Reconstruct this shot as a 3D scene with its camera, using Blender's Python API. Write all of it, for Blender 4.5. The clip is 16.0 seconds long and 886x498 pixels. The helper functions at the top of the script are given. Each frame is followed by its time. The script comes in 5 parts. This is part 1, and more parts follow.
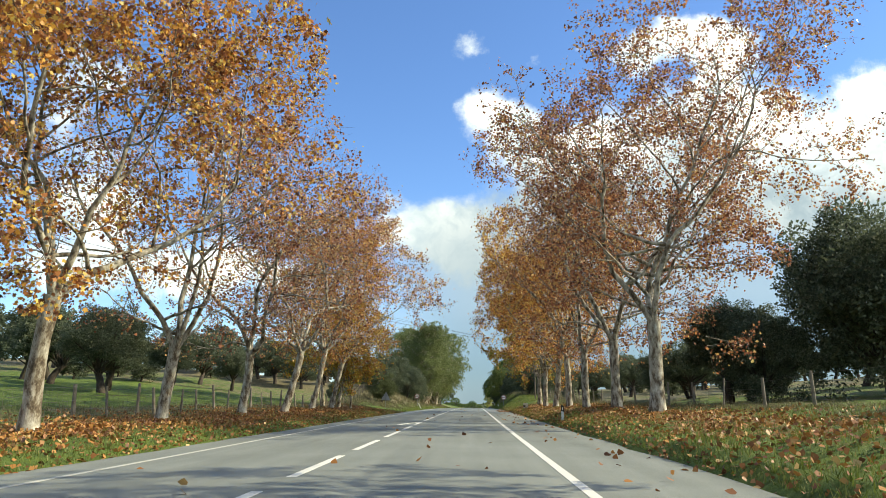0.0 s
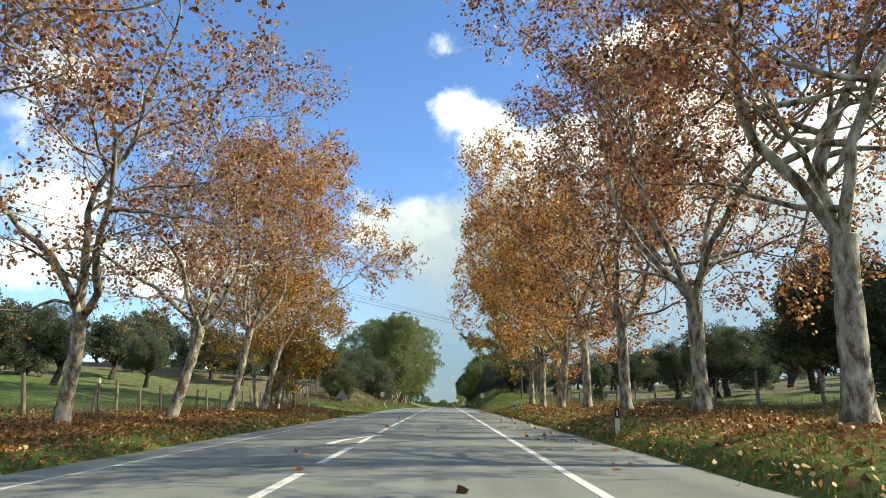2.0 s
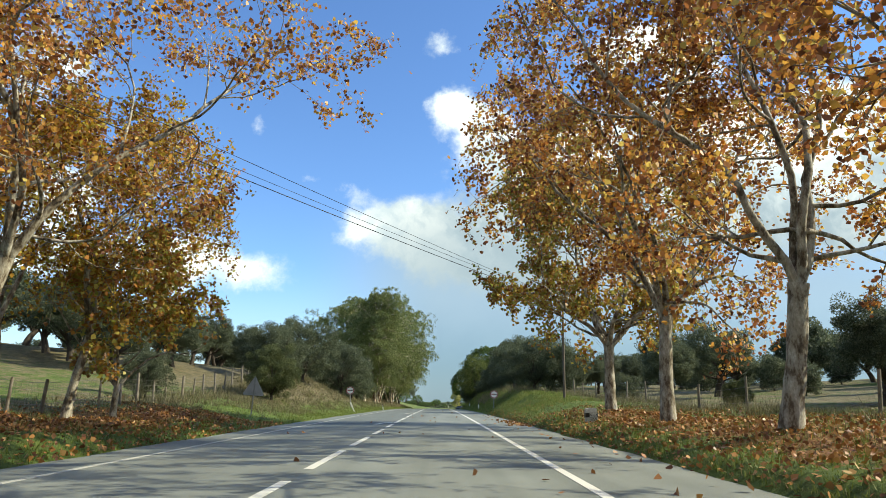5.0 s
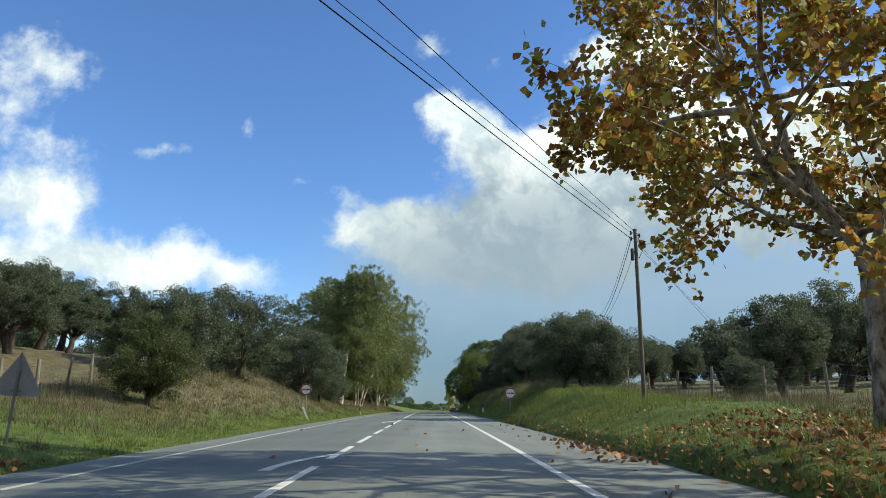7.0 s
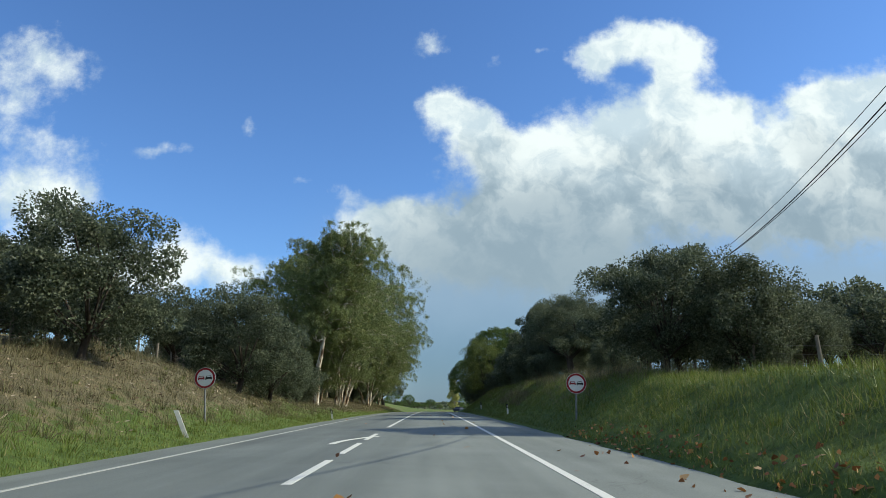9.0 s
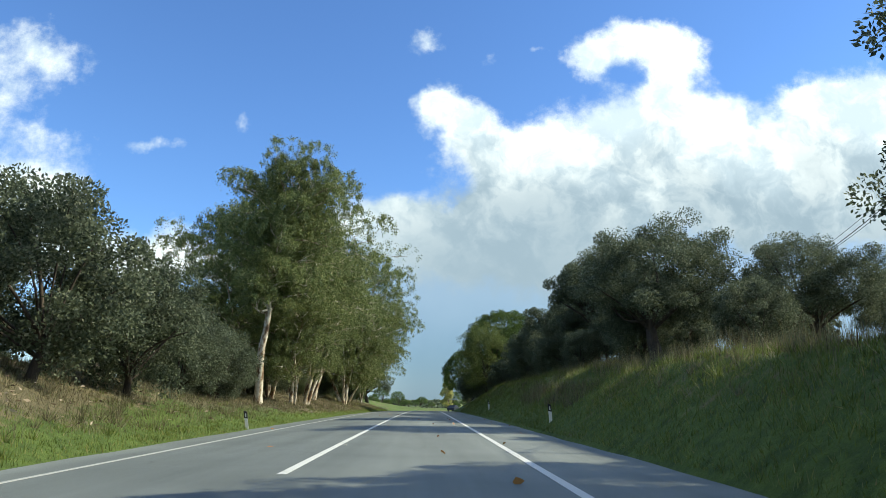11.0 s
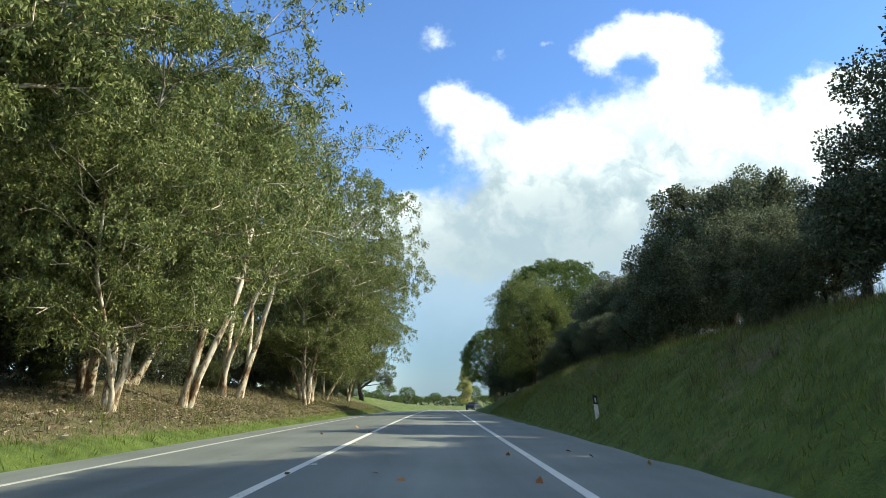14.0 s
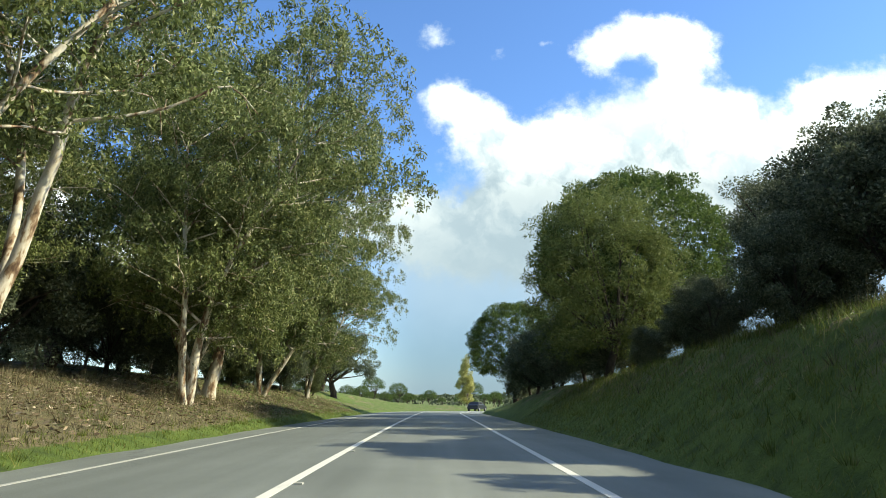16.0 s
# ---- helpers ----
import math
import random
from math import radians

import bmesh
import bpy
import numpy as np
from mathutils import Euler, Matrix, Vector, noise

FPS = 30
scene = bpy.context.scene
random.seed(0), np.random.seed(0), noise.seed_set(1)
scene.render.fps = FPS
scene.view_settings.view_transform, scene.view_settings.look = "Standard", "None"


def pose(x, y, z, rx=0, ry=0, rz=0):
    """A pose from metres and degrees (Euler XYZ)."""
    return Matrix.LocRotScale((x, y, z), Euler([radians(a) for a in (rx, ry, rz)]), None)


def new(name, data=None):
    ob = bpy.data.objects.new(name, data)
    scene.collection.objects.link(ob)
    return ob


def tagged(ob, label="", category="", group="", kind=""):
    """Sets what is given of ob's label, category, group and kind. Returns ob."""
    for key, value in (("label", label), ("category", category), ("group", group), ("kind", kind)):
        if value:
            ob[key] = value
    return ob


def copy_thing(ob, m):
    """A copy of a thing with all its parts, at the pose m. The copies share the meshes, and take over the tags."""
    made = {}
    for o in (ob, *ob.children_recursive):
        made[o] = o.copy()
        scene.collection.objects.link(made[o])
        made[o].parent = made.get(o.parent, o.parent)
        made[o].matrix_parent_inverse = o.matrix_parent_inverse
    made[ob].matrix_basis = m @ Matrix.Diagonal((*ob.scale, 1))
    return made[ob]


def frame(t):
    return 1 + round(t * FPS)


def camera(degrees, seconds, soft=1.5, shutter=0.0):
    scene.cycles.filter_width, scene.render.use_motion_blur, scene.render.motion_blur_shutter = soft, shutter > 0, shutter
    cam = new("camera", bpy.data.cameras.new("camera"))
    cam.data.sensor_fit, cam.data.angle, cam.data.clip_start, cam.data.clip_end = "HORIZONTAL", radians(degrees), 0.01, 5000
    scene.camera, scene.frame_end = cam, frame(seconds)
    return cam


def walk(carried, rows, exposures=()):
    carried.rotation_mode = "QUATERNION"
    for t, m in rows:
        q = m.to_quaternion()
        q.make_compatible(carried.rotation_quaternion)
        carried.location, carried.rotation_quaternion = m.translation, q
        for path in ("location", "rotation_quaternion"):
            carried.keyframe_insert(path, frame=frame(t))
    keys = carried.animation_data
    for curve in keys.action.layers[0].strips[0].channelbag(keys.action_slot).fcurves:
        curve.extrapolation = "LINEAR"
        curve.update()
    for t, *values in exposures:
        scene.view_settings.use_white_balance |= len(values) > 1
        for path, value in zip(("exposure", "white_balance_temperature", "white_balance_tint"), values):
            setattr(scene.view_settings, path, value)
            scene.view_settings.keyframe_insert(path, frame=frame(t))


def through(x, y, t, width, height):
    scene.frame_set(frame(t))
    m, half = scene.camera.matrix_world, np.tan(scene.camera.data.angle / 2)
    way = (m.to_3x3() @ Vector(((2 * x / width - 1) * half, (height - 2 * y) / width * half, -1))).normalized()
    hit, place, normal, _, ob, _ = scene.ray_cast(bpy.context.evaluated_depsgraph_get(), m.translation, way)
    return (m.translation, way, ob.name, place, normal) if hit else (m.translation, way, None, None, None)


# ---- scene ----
cam = camera(64.2, 16.0, soft=0.6)

# seconds, x, y, z, yaw, pitch, roll
PATH = [
    (0, 2.245, 0.379, 0.920, 2.26, 12.13, -0.04),
    (0.5, 2.113, 3.415, 0.922, 1.72, 12.20, 0.00),
    (1, 1.988, 6.423, 0.923, 1.20, 12.13, 0.03),
    (1.5, 1.910, 9.906, 0.924, 0.52, 12.26, 0.05),
    (2, 1.814, 13.241, 0.925, -0.11, 12.03, -0.07),
    (2.5, 1.734, 17.129, 0.927, -0.64, 12.28, 0.02),
    (3, 1.776, 20.904, 0.926, -0.80, 12.34, 0.10),
    (3.5, 1.792, 25.456, 0.926, -0.54, 12.23, 0.64),
    (4, 1.745, 29.863, 0.926, -0.39, 12.02, 0.69),
    (6.5, 1.717, 51.883, 0.917, -1.10, 12.00, 0.56),
    (7, 1.775, 55.965, 0.911, -1.23, 12.14, 0.18),
    (7.5, 1.696, 60.426, 0.906, -1.27, 12.06, 0.38),
    (8, 1.802, 64.932, 0.896, -1.05, 11.98, 0.02),
    (8.5, 1.833, 69.737, 0.885, -1.06, 11.62, 0.13),
    (9, 1.858, 74.444, 0.872, -1.15, 12.00, -0.05),
    (11.5, 2.184, 96.911, 0.784, -1.80, 11.65, 0.39),
    (12, 2.294, 101.583, 0.759, -1.59, 11.46, 0.06),
    (12.5, 2.363, 106.744, 0.731, -1.33, 11.65, 0.06),
    (13, 2.362, 111.591, 0.703, -1.17, 11.55, -0.11),
    (13.5, 2.394, 116.907, 0.669, -0.91, 11.43, -0.17),
    (14, 2.409, 122.137, 0.634, -0.69, 11.55, -0.15),
    (14.5, 2.353, 127.956, 0.592, -0.68, 11.53, -0.09),
    (15, 2.297, 133.268, 0.550, -0.70, 11.38, 0.09),
    (15.5, 2.297, 139.095, 0.499, -0.73, 11.31, 0.26),
    (16, 2.250, 144.643, 0.448, -1.00, 11.42, 0.60),
]
EXPOSURES = [(0.0, 0.68, 7400, -1), (4.0, 0.72, 7300, -2), (6.5, 0.35, 6900, -1), (9.0, 0.1, 6500, -1), (11.5, 0.56, 6700, -2), (16.0, 0.76, 7100, -2)]
walk(cam, [(t, pose(x, y, z, 90 + pitch, 0, yaw) @ pose(0, 0, 0, 0, 0, roll)) for t, x, y, z, yaw, pitch, roll in PATH], exposures=EXPOSURES)

# ---- sun and sky ----
SUN_AZIMUTH, SUN_ELEVATION = radians(88), radians(34)
sun_way = Vector((math.sin(SUN_AZIMUTH) * math.cos(SUN_ELEVATION), math.cos(SUN_AZIMUTH) * math.cos(SUN_ELEVATION), math.sin(SUN_ELEVATION)))
sun = bpy.data.lights.new("sun", "SUN")
sun.energy, sun.angle, sun.color = 5.0, radians(0.53), (1.0, 0.90, 0.74)
sun_ob = new("sun", sun)
sun_ob.rotation_euler = sun_way.to_track_quat("Z", "Y").to_euler()


class Nodes:
    """A short way to write node trees."""

    def __init__(self, tree):
        self.tree = tree
        tree.nodes.clear()

    def add(self, kind, inputs=()):
        node = self.tree.nodes.new(kind)
        for slot, value in (inputs.items() if isinstance(inputs, dict) else enumerate(inputs)):
            if value is None:
                continue
            if isinstance(value, bpy.types.NodeSocket):
                self.tree.links.new(value, node.inputs[slot])
            elif isinstance(value, (tuple, list)) and len(value) == 3 and node.inputs[slot].type == "RGBA":
                node.inputs[slot].default_value = (*value, 1)
            else:
                node.inputs[slot].default_value = value
        return node

    def math(self, op, a, b=0.0):
        node = self.add("ShaderNodeMath", (a, b))
        node.operation = op
        return node.outputs[0]

    def vector(self, op, a, b):
        node = self.add("ShaderNodeVectorMath", (a, b))
        node.operation = op
        return node.outputs["Value" if op == "DOT_PRODUCT" else 0]

    def noise(self, vector, scale, detail=4.0, rough=0.55):
        return self.add("ShaderNodeTexNoise", {"Vector": vector, "Scale": scale, "Detail": detail, "Roughness": rough}).outputs["Fac"]

    def ramp(self, fac, stops):
        node = self.add("ShaderNodeValToRGB", (fac,))
        while len(node.color_ramp.elements) < len(stops):
            node.color_ramp.elements.new(0.5)
        for element, (at, colour) in zip(node.color_ramp.elements, stops):
            element.position, element.color = at, (*colour, 1)
        return node.outputs["Color"]

    def smooth(self, fac, lo, hi):
        node = self.add("ShaderNodeMapRange")
        node.interpolation_type = "SMOOTHSTEP"
        a, b, low, high = (lo, hi, 0.0, 1.0) if lo < hi else (hi, lo, 1.0, 0.0)
        for slot, value in enumerate((fac, a, b, low, high)):
            if isinstance(value, bpy.types.NodeSocket):
                self.tree.links.new(value, node.inputs[slot])
            else:
                node.inputs[slot].default_value = value
        return node.outputs[0]

    def mix(self, fac, a, b, blend="MIX"):
        node = self.add("ShaderNodeMix")
        node.data_type, node.blend_type = "RGBA", blend
        for slot, value in ((0, fac), (6, a), (7, b)):
            if isinstance(value, bpy.types.NodeSocket):
                self.tree.links.new(value, node.inputs[slot])
            else:
                node.inputs[slot].default_value = value if slot == 0 else (*value, 1)
        return node.outputs[2]


def build_sky():
    world = bpy.data.worlds.new("sky")
    scene.world = world
    world.use_nodes = True
    n = Nodes(world.node_tree)
    sky = n.add("ShaderNodeTexSky")
    sky.sky_type, sky.sun_disc, sky.sun_elevation, sky.sun_rotation = "NISHITA", False, SUN_ELEVATION, SUN_AZIMUTH
    sky.air_density, sky.dust_density, sky.ozone_density = 1.0, 0.3, 2.5
    blue = n.vector("MULTIPLY", sky.outputs[0], SKY_GAIN)
    way = n.add("ShaderNodeTexCoord").outputs["Generated"]
    axes = n.add("ShaderNodeSeparateXYZ", (way,)).outputs
    ahead = n.math("MAXIMUM", axes[1], 0.12)
    px, pz = n.math("ADD", n.math("DIVIDE", axes[0], ahead), 0.013), n.math("DIVIDE", axes[2], ahead)
    flat = n.add("ShaderNodeCombineXYZ", (px, pz, 0.0)).outputs[0]
    # billows push the outlines of the cumulus about
    n1 = n.add("ShaderNodeTexNoise", {"Vector": flat, "Scale": 9.0, "Detail": 7.0, "Roughness": 0.58})
    push = n.vector("SUBTRACT", n1.outputs["Color"], (0.5, 0.5, 0.5))
    push = n.vector("MULTIPLY", push, (0.10, 0.09, 0.0))
    bent = n.vector("ADD", flat, push)
    total = None
    for cx, cz, rx, rz, power in CLOUDS:
        off = n.vector("SUBTRACT", bent, (cx, cz, 0))
        off = n.vector("MULTIPLY", off, (1 / rx, 1 / rz, 0))
        far = n.vector("DOT_PRODUCT", off, off)
        blob = n.math("MULTIPLY", n.math("EXPONENT", n.math("MULTIPLY", far, -1.0)), power)
        total = blob if total is None else n.math("ADD", total, blob)
    fine = n.noise(flat, 24.0, 8.0, 0.64)
    total = n.math("ADD", total, n.math("MULTIPLY", n.math("SUBTRACT", fine, 0.5), 1.05))
    # broken cloud over the rest of the sky, out of view, added to lift shadows
    scatter = n.smooth(n.noise(way, 2.2, 6.0, 0.6), 0.46, 0.6)
    behind = n.smooth(axes[1], 0.25, 0.0)
    cover = n.math("MAXIMUM", n.smooth(total, 0.32, 0.98), n.math("MULTIPLY", scatter, behind))
    # billows shade one another, and the undersides of the thick low clouds are grey
    billow = n.smooth(n.math("ADD", n.noise(bent, 8.0, 6.0, 0.6), n.math("MULTIPLY", n.math("SUBTRACT", n.noise(bent, 26.0, 4.0, 0.6), 0.5), 0.4)), 0.36, 0.6)
    low = n.math("ADD", pz, n.math("MULTIPLY", n.math("SUBTRACT", n.noise(bent, 6.5, 5.0), 0.5), 0.34))
    thick = n.math("MULTIPLY", n.smooth(low, 0.41, 0.26), n.smooth(px, -0.15, 0.1))
    white = n.mix(billow, CLOUD_SHADE, CLOUD_WHITE)
    white = n.mix(n.math("MULTIPLY", thick, n.math("SUBTRACT", 1.0, n.math("MULTIPLY", billow, 0.3))), white, CLOUD_GREY)
    lit = n.mix(cover, blue, white)
    # grey bank of cloud that darkens to slate at the horizon
    level = n.math("ADD", pz, n.math("MULTIPLY", n.math("SUBTRACT", n.noise(flat, 5.0, 4.0), 0.5), 0.12))
    bank = n.math("MULTIPLY", n.smooth(level, 0.31, 0.17), n.smooth(px, -0.2, 0.02))
    lit = n.mix(n.math("MULTIPLY", bank, 0.8), lit, n.mix(n.smooth(level, 0.16, 0.02), CLOUD_GREY, CLOUD_LOW))
    # pale haze low down elsewhere
    lit = n.mix(n.math("MULTIPLY", n.math("MULTIPLY", n.smooth(pz, 0.2, 0.0), n.smooth(px, 0.02, -0.2)), 0.4), lit, (0.55, 0.66, 0.78))
    out = n.add("ShaderNodeBackground", {"Color": lit, "Strength": 1.0})
    n.add("ShaderNodeOutputWorld", (out.outputs[0],))


SKY_GAIN = (0.090, 0.116, 0.168)
CLOUD_WHITE, CLOUD_SHADE, CLOUD_GREY, CLOUD_LOW = (0.90, 0.93, 0.97), (0.60, 0.69, 0.80), (0.30, 0.38, 0.475), (0.15, 0.228, 0.33)
# cumulus ahead: place and size in tangents from the road's heading, and strength
CLOUDS = [
    (0.016, 0.535, 0.036, 0.03, 0.62), (0.34, 0.545, 0.075, 0.035, 1.0), (0.27, 0.515, 0.04, 0.03, 0.8), (0.41, 0.525, 0.045, 0.045, 1.0), (0.39, 0.46, 0.03, 0.04, 0.85),
    (0.035, 0.43, 0.04, 0.035, 0.95), (0.085, 0.385, 0.06, 0.045, 1.0), (0.16, 0.35, 0.07, 0.05, 1.0), (0.30, 0.40, 0.09, 0.06, 1.1), (0.40, 0.385, 0.11, 0.06, 1.1),
    (0.46, 0.41, 0.05, 0.05, 0.9), (0.15, 0.26, 0.14, 0.06, 1.0), (0.27, 0.30, 0.14, 0.07, 1.0), (0.61, 0.44, 0.05, 0.04, 1.0), (0.69, 0.44, 0.08, 0.06, 1.1),
    (0.56, 0.32, 0.12, 0.08, 1.0), (0.70, 0.30, 0.14, 0.1, 1.0), (0.45, 0.29, 0.14, 0.07, 0.9), (-0.07, 0.245, 0.06, 0.032, 0.95), (0.02, 0.22, 0.10, 0.05, 1.0),
    (0.2, 0.18, 0.16, 0.06, 0.9), (-0.60, 0.515, 0.06, 0.05, 0.62), (-0.53, 0.49, 0.06, 0.05, 0.5), (-0.63, 0.44, 0.06, 0.04, 0.4), (-0.54, 0.385, 0.10, 0.035, 0.45),
    (-0.57, 0.30, 0.08, 0.05, 0.8), (-0.50, 0.29, 0.05, 0.05, 0.5), (-0.38, 0.355, 0.06, 0.015, 0.55), (-0.33, 0.22, 0.05, 0.05, 0.6), (-0.40, 0.185, 0.09, 0.04, 0.8),
    (-0.55, 0.2, 0.12, 0.05, 0.95), (-0.25, 0.17, 0.07, 0.04, 0.8), (-0.26, 0.40, 0.02, 0.02, 0.4), (-0.17, 0.32, 0.03, 0.016, 0.5), (-0.10, 0.30, 0.03, 0.02, 0.45),
    (0.18, 0.53, 0.02, 0.012, 0.45), (0.11, 0.515, 0.02, 0.015, 0.4), (-0.8, 0.35, 0.18, 0.1, 0.6), (0.95, 0.4, 0.2, 0.12, 1.0)]
build_sky()

# ---- materials ----
def material(name):
    m = bpy.data.materials.new(name)
    m.use_nodes = True
    return m, Nodes(m.node_tree)


def finish(n, colour, rough=0.8, bump=None, strength=0.3, distance=0.02, metal=0.0):
    shader = n.add("ShaderNodeBsdfPrincipled", {"Base Color": colour, "Roughness": rough, "Metallic": metal, "Specular IOR Level": 0.35})
    if bump is not None:
        relief = n.add("ShaderNodeBump", {"Strength": strength, "Distance": distance, "Height": bump})
        n.tree.links.new(relief.outputs[0], shader.inputs["Normal"])
    n.add("ShaderNodeOutputMaterial", (shader.outputs[0],))


def place_of(n):
    return n.add("ShaderNodeNewGeometry").outputs["Position"]


def island_of(n):
    return n.add("ShaderNodeNewGeometry").outputs["Random Per Island"]


def attribute(n, name):
    node = n.add("ShaderNodeAttribute")
    node.attribute_name = name
    return node.outputs["Fac"]


def surface(name, low, high, rough=0.8, scale=4.0, fine=60.0, strength=0.3, distance=0.01, metal=0.0):
    """A plain painted, wooden, concrete or metal surface with stains and grain."""
    m, n = material(name)
    at = n.add("ShaderNodeTexCoord").outputs["Object"]
    grain, stain = n.noise(at, fine, 3.0), n.noise(at, scale, 5.0)
    mixed = n.math("ADD", n.math("MULTIPLY", stain, 0.7), n.math("MULTIPLY", grain, 0.3))
    finish(n, n.ramp(mixed, [(0.3, low), (0.7, high)]), rough, grain, strength, distance, metal)
    return m


def leaf_material(name, stops, through, rough=0.5):
    m, n = material(name)
    tone = n.ramp(island_of(n), stops)
    patch = n.noise(place_of(n), 0.7, 2.0)
    tone = n.mix(0.35, tone, n.ramp(patch, [(0.3, (0.45, 0.45, 0.45)), (0.7, (1, 1, 1))]), "MULTIPLY")
    top = n.add("ShaderNodeBsdfPrincipled", {"Base Color": tone, "Roughness": rough, "Specular IOR Level": 0.3})
    glow = n.add("ShaderNodeBsdfTranslucent", {"Color": tone})
    both = n.add("ShaderNodeMixShader", (through, top.outputs[0], glow.outputs[0]))
    n.add("ShaderNodeOutputMaterial", (both.outputs[0],))
    return m


def bark_material(name, stops, scale, stretch, strength=0.6, distance=0.03):
    m, n = material(name)
    at = n.vector("MULTIPLY", n.add("ShaderNodeTexCoord").outputs["Object"], (1, 1, stretch))
    plates = n.noise(at, scale, 5.0, 0.6)
    fine = n.noise(at, scale * 6, 4.0)
    tone = n.ramp(n.math("ADD", n.math("MULTIPLY", plates, 0.8), n.math("MULTIPLY", fine, 0.2)), stops)
    finish(n, tone, 0.85, n.math("ADD", plates, n.math("MULTIPLY", fine, 0.4)), strength, distance)
    return m


def asphalt_material():
    m, n = material("asphalt")
    at = place_of(n)
    grit, patch = n.noise(at, 90.0, 3.0, 0.7), n.noise(at, 0.35, 4.0)
    long = n.noise(n.vector("MULTIPLY", at, (1.6, 0.06, 1)), 1.0, 4.0)
    lane = attribute(n, "lane")
    base = n.ramp(n.math("ADD", n.math("MULTIPLY", patch, 0.45), n.math("MULTIPLY", long, 0.55)), [(0.3, (0.128, 0.142, 0.132)), (0.52, (0.184, 0.202, 0.188)), (0.72, (0.235, 0.256, 0.238))])
    base = n.mix(lane, base, n.mix(1.0, base, (0.72, 0.74, 0.76), "MULTIPLY"))
    base = n.mix(0.5, base, n.ramp(grit, [(0.3, (0.5, 0.5, 0.5)), (0.7, (1.4, 1.4, 1.38))]), "MULTIPLY")
    crack = n.add("ShaderNodeTexVoronoi", {"Vector": n.vector("ADD", at, n.vector("MULTIPLY", n.add("ShaderNodeTexNoise", {"Vector": at, "Scale": 1.5}).outputs["Color"], (1.2, 1.2, 0))), "Scale": 0.22})
    crack.feature = "DISTANCE_TO_EDGE"
    thin = n.math("MULTIPLY", n.smooth(crack.outputs["Distance"], 0.006, 0.0), n.smooth(n.noise(at, 0.2, 2.0), 0.5, 0.62))
    base = n.mix(n.math("MULTIPLY", thin, 0.3), base, (0.03, 0.03, 0.03))
    finish(n, base, 0.78, grit, 0.35, 0.006)
    return m


def paint_material(name, white, lost):
    m, n = material(name)
    at = place_of(n)
    wear = n.smooth(n.math("ADD", n.math("MULTIPLY", n.noise(at, 40.0, 4.0, 0.7), 0.6), n.math("MULTIPLY", n.noise(at, 1.2, 3.0), 0.4)), 0.56, 0.68)
    finish(n, n.mix(n.math("MAXIMUM", n.math("MULTIPLY", wear, 0.75), lost), white, (0.15, 0.158, 0.15)), 0.65, n.noise(at, 90.0), 0.3, 0.004)
    return m


def ground_material():
    m, n = material("grassland")
    at = place_of(n)
    dry, litter = attribute(n, "dry"), attribute(n, "litter")
    big, mid, fine = n.noise(at, 0.25, 4.0), n.noise(at, 2.2, 5.0, 0.65), n.noise(at, 28.0, 4.0, 0.7)
    green = n.ramp(mid, [(0.3, (0.045, 0.075, 0.014)), (0.52, (0.095, 0.145, 0.026)), (0.72, (0.14, 0.19, 0.04))])
    straw = n.ramp(n.math("ADD", n.math("MULTIPLY", mid, 0.6), n.math("MULTIPLY", fine, 0.4)), [(0.3, (0.055, 0.048, 0.027)), (0.5, (0.13, 0.113, 0.06)), (0.7, (0.25, 0.205, 0.115))])
    brown = n.ramp(fine, [(0.3, (0.08, 0.038, 0.018)), (0.5, (0.22, 0.108, 0.042)), (0.7, (0.36, 0.20, 0.085))])
    part = n.smooth(n.math("ADD", dry, n.math("MULTIPLY", n.math("SUBTRACT", n.math("ADD", n.math("MULTIPLY", mid, 0.6), n.math("MULTIPLY", big, 0.4)), 0.5), 2.2)), 0.35, 0.65)
    leafy = n.smooth(n.math("ADD", litter, n.math("MULTIPLY", n.math("SUBTRACT", mid, 0.5), 1.6)), 0.45, 0.7)
    tone = n.mix(leafy, n.mix(part, green, straw), brown)
    tone = n.mix(0.45, tone, n.ramp(fine, [(0.3, (0.5, 0.5, 0.5)), (0.7, (1.3, 1.3, 1.3))]), "MULTIPLY")
    finish(n, tone, 0.95, n.math("ADD", n.math("MULTIPLY", mid, 1.5), fine), 0.9, 0.06)
    return m


ASPHALT, PAINT, GRASSLAND = asphalt_material(), paint_material("road_paint", (0.62, 0.62, 0.58), 0.0), ground_material()
FADED_PAINT = paint_material("faded_road_paint", (0.58, 0.58, 0.54), 0.42)
PLANE_BARK = bark_material("plane_bark", [(0.36, (0.05, 0.038, 0.026)), (0.45, (0.13, 0.104, 0.072)), (0.5, (0.25, 0.228, 0.182)), (0.56, (0.32, 0.30, 0.25)), (0.66, (0.53, 0.51, 0.44))], 5.5, 0.45, 0.8, 0.035)
OAK_BARK = bark_material("oak_bark", [(0.3, (0.018, 0.014, 0.011)), (0.7, (0.085, 0.068, 0.052))], 7.0, 0.35, 0.9, 0.05)
GUM_BARK = bark_material("eucalyptus_bark", [(0.38, (0.085, 0.05, 0.03)), (0.45, (0.24, 0.165, 0.10)), (0.49, (0.45, 0.40, 0.31)), (0.6, (0.64, 0.60, 0.51)), (0.72, (0.46, 0.38, 0.28))], 3.4, 0.35, 0.5, 0.025)
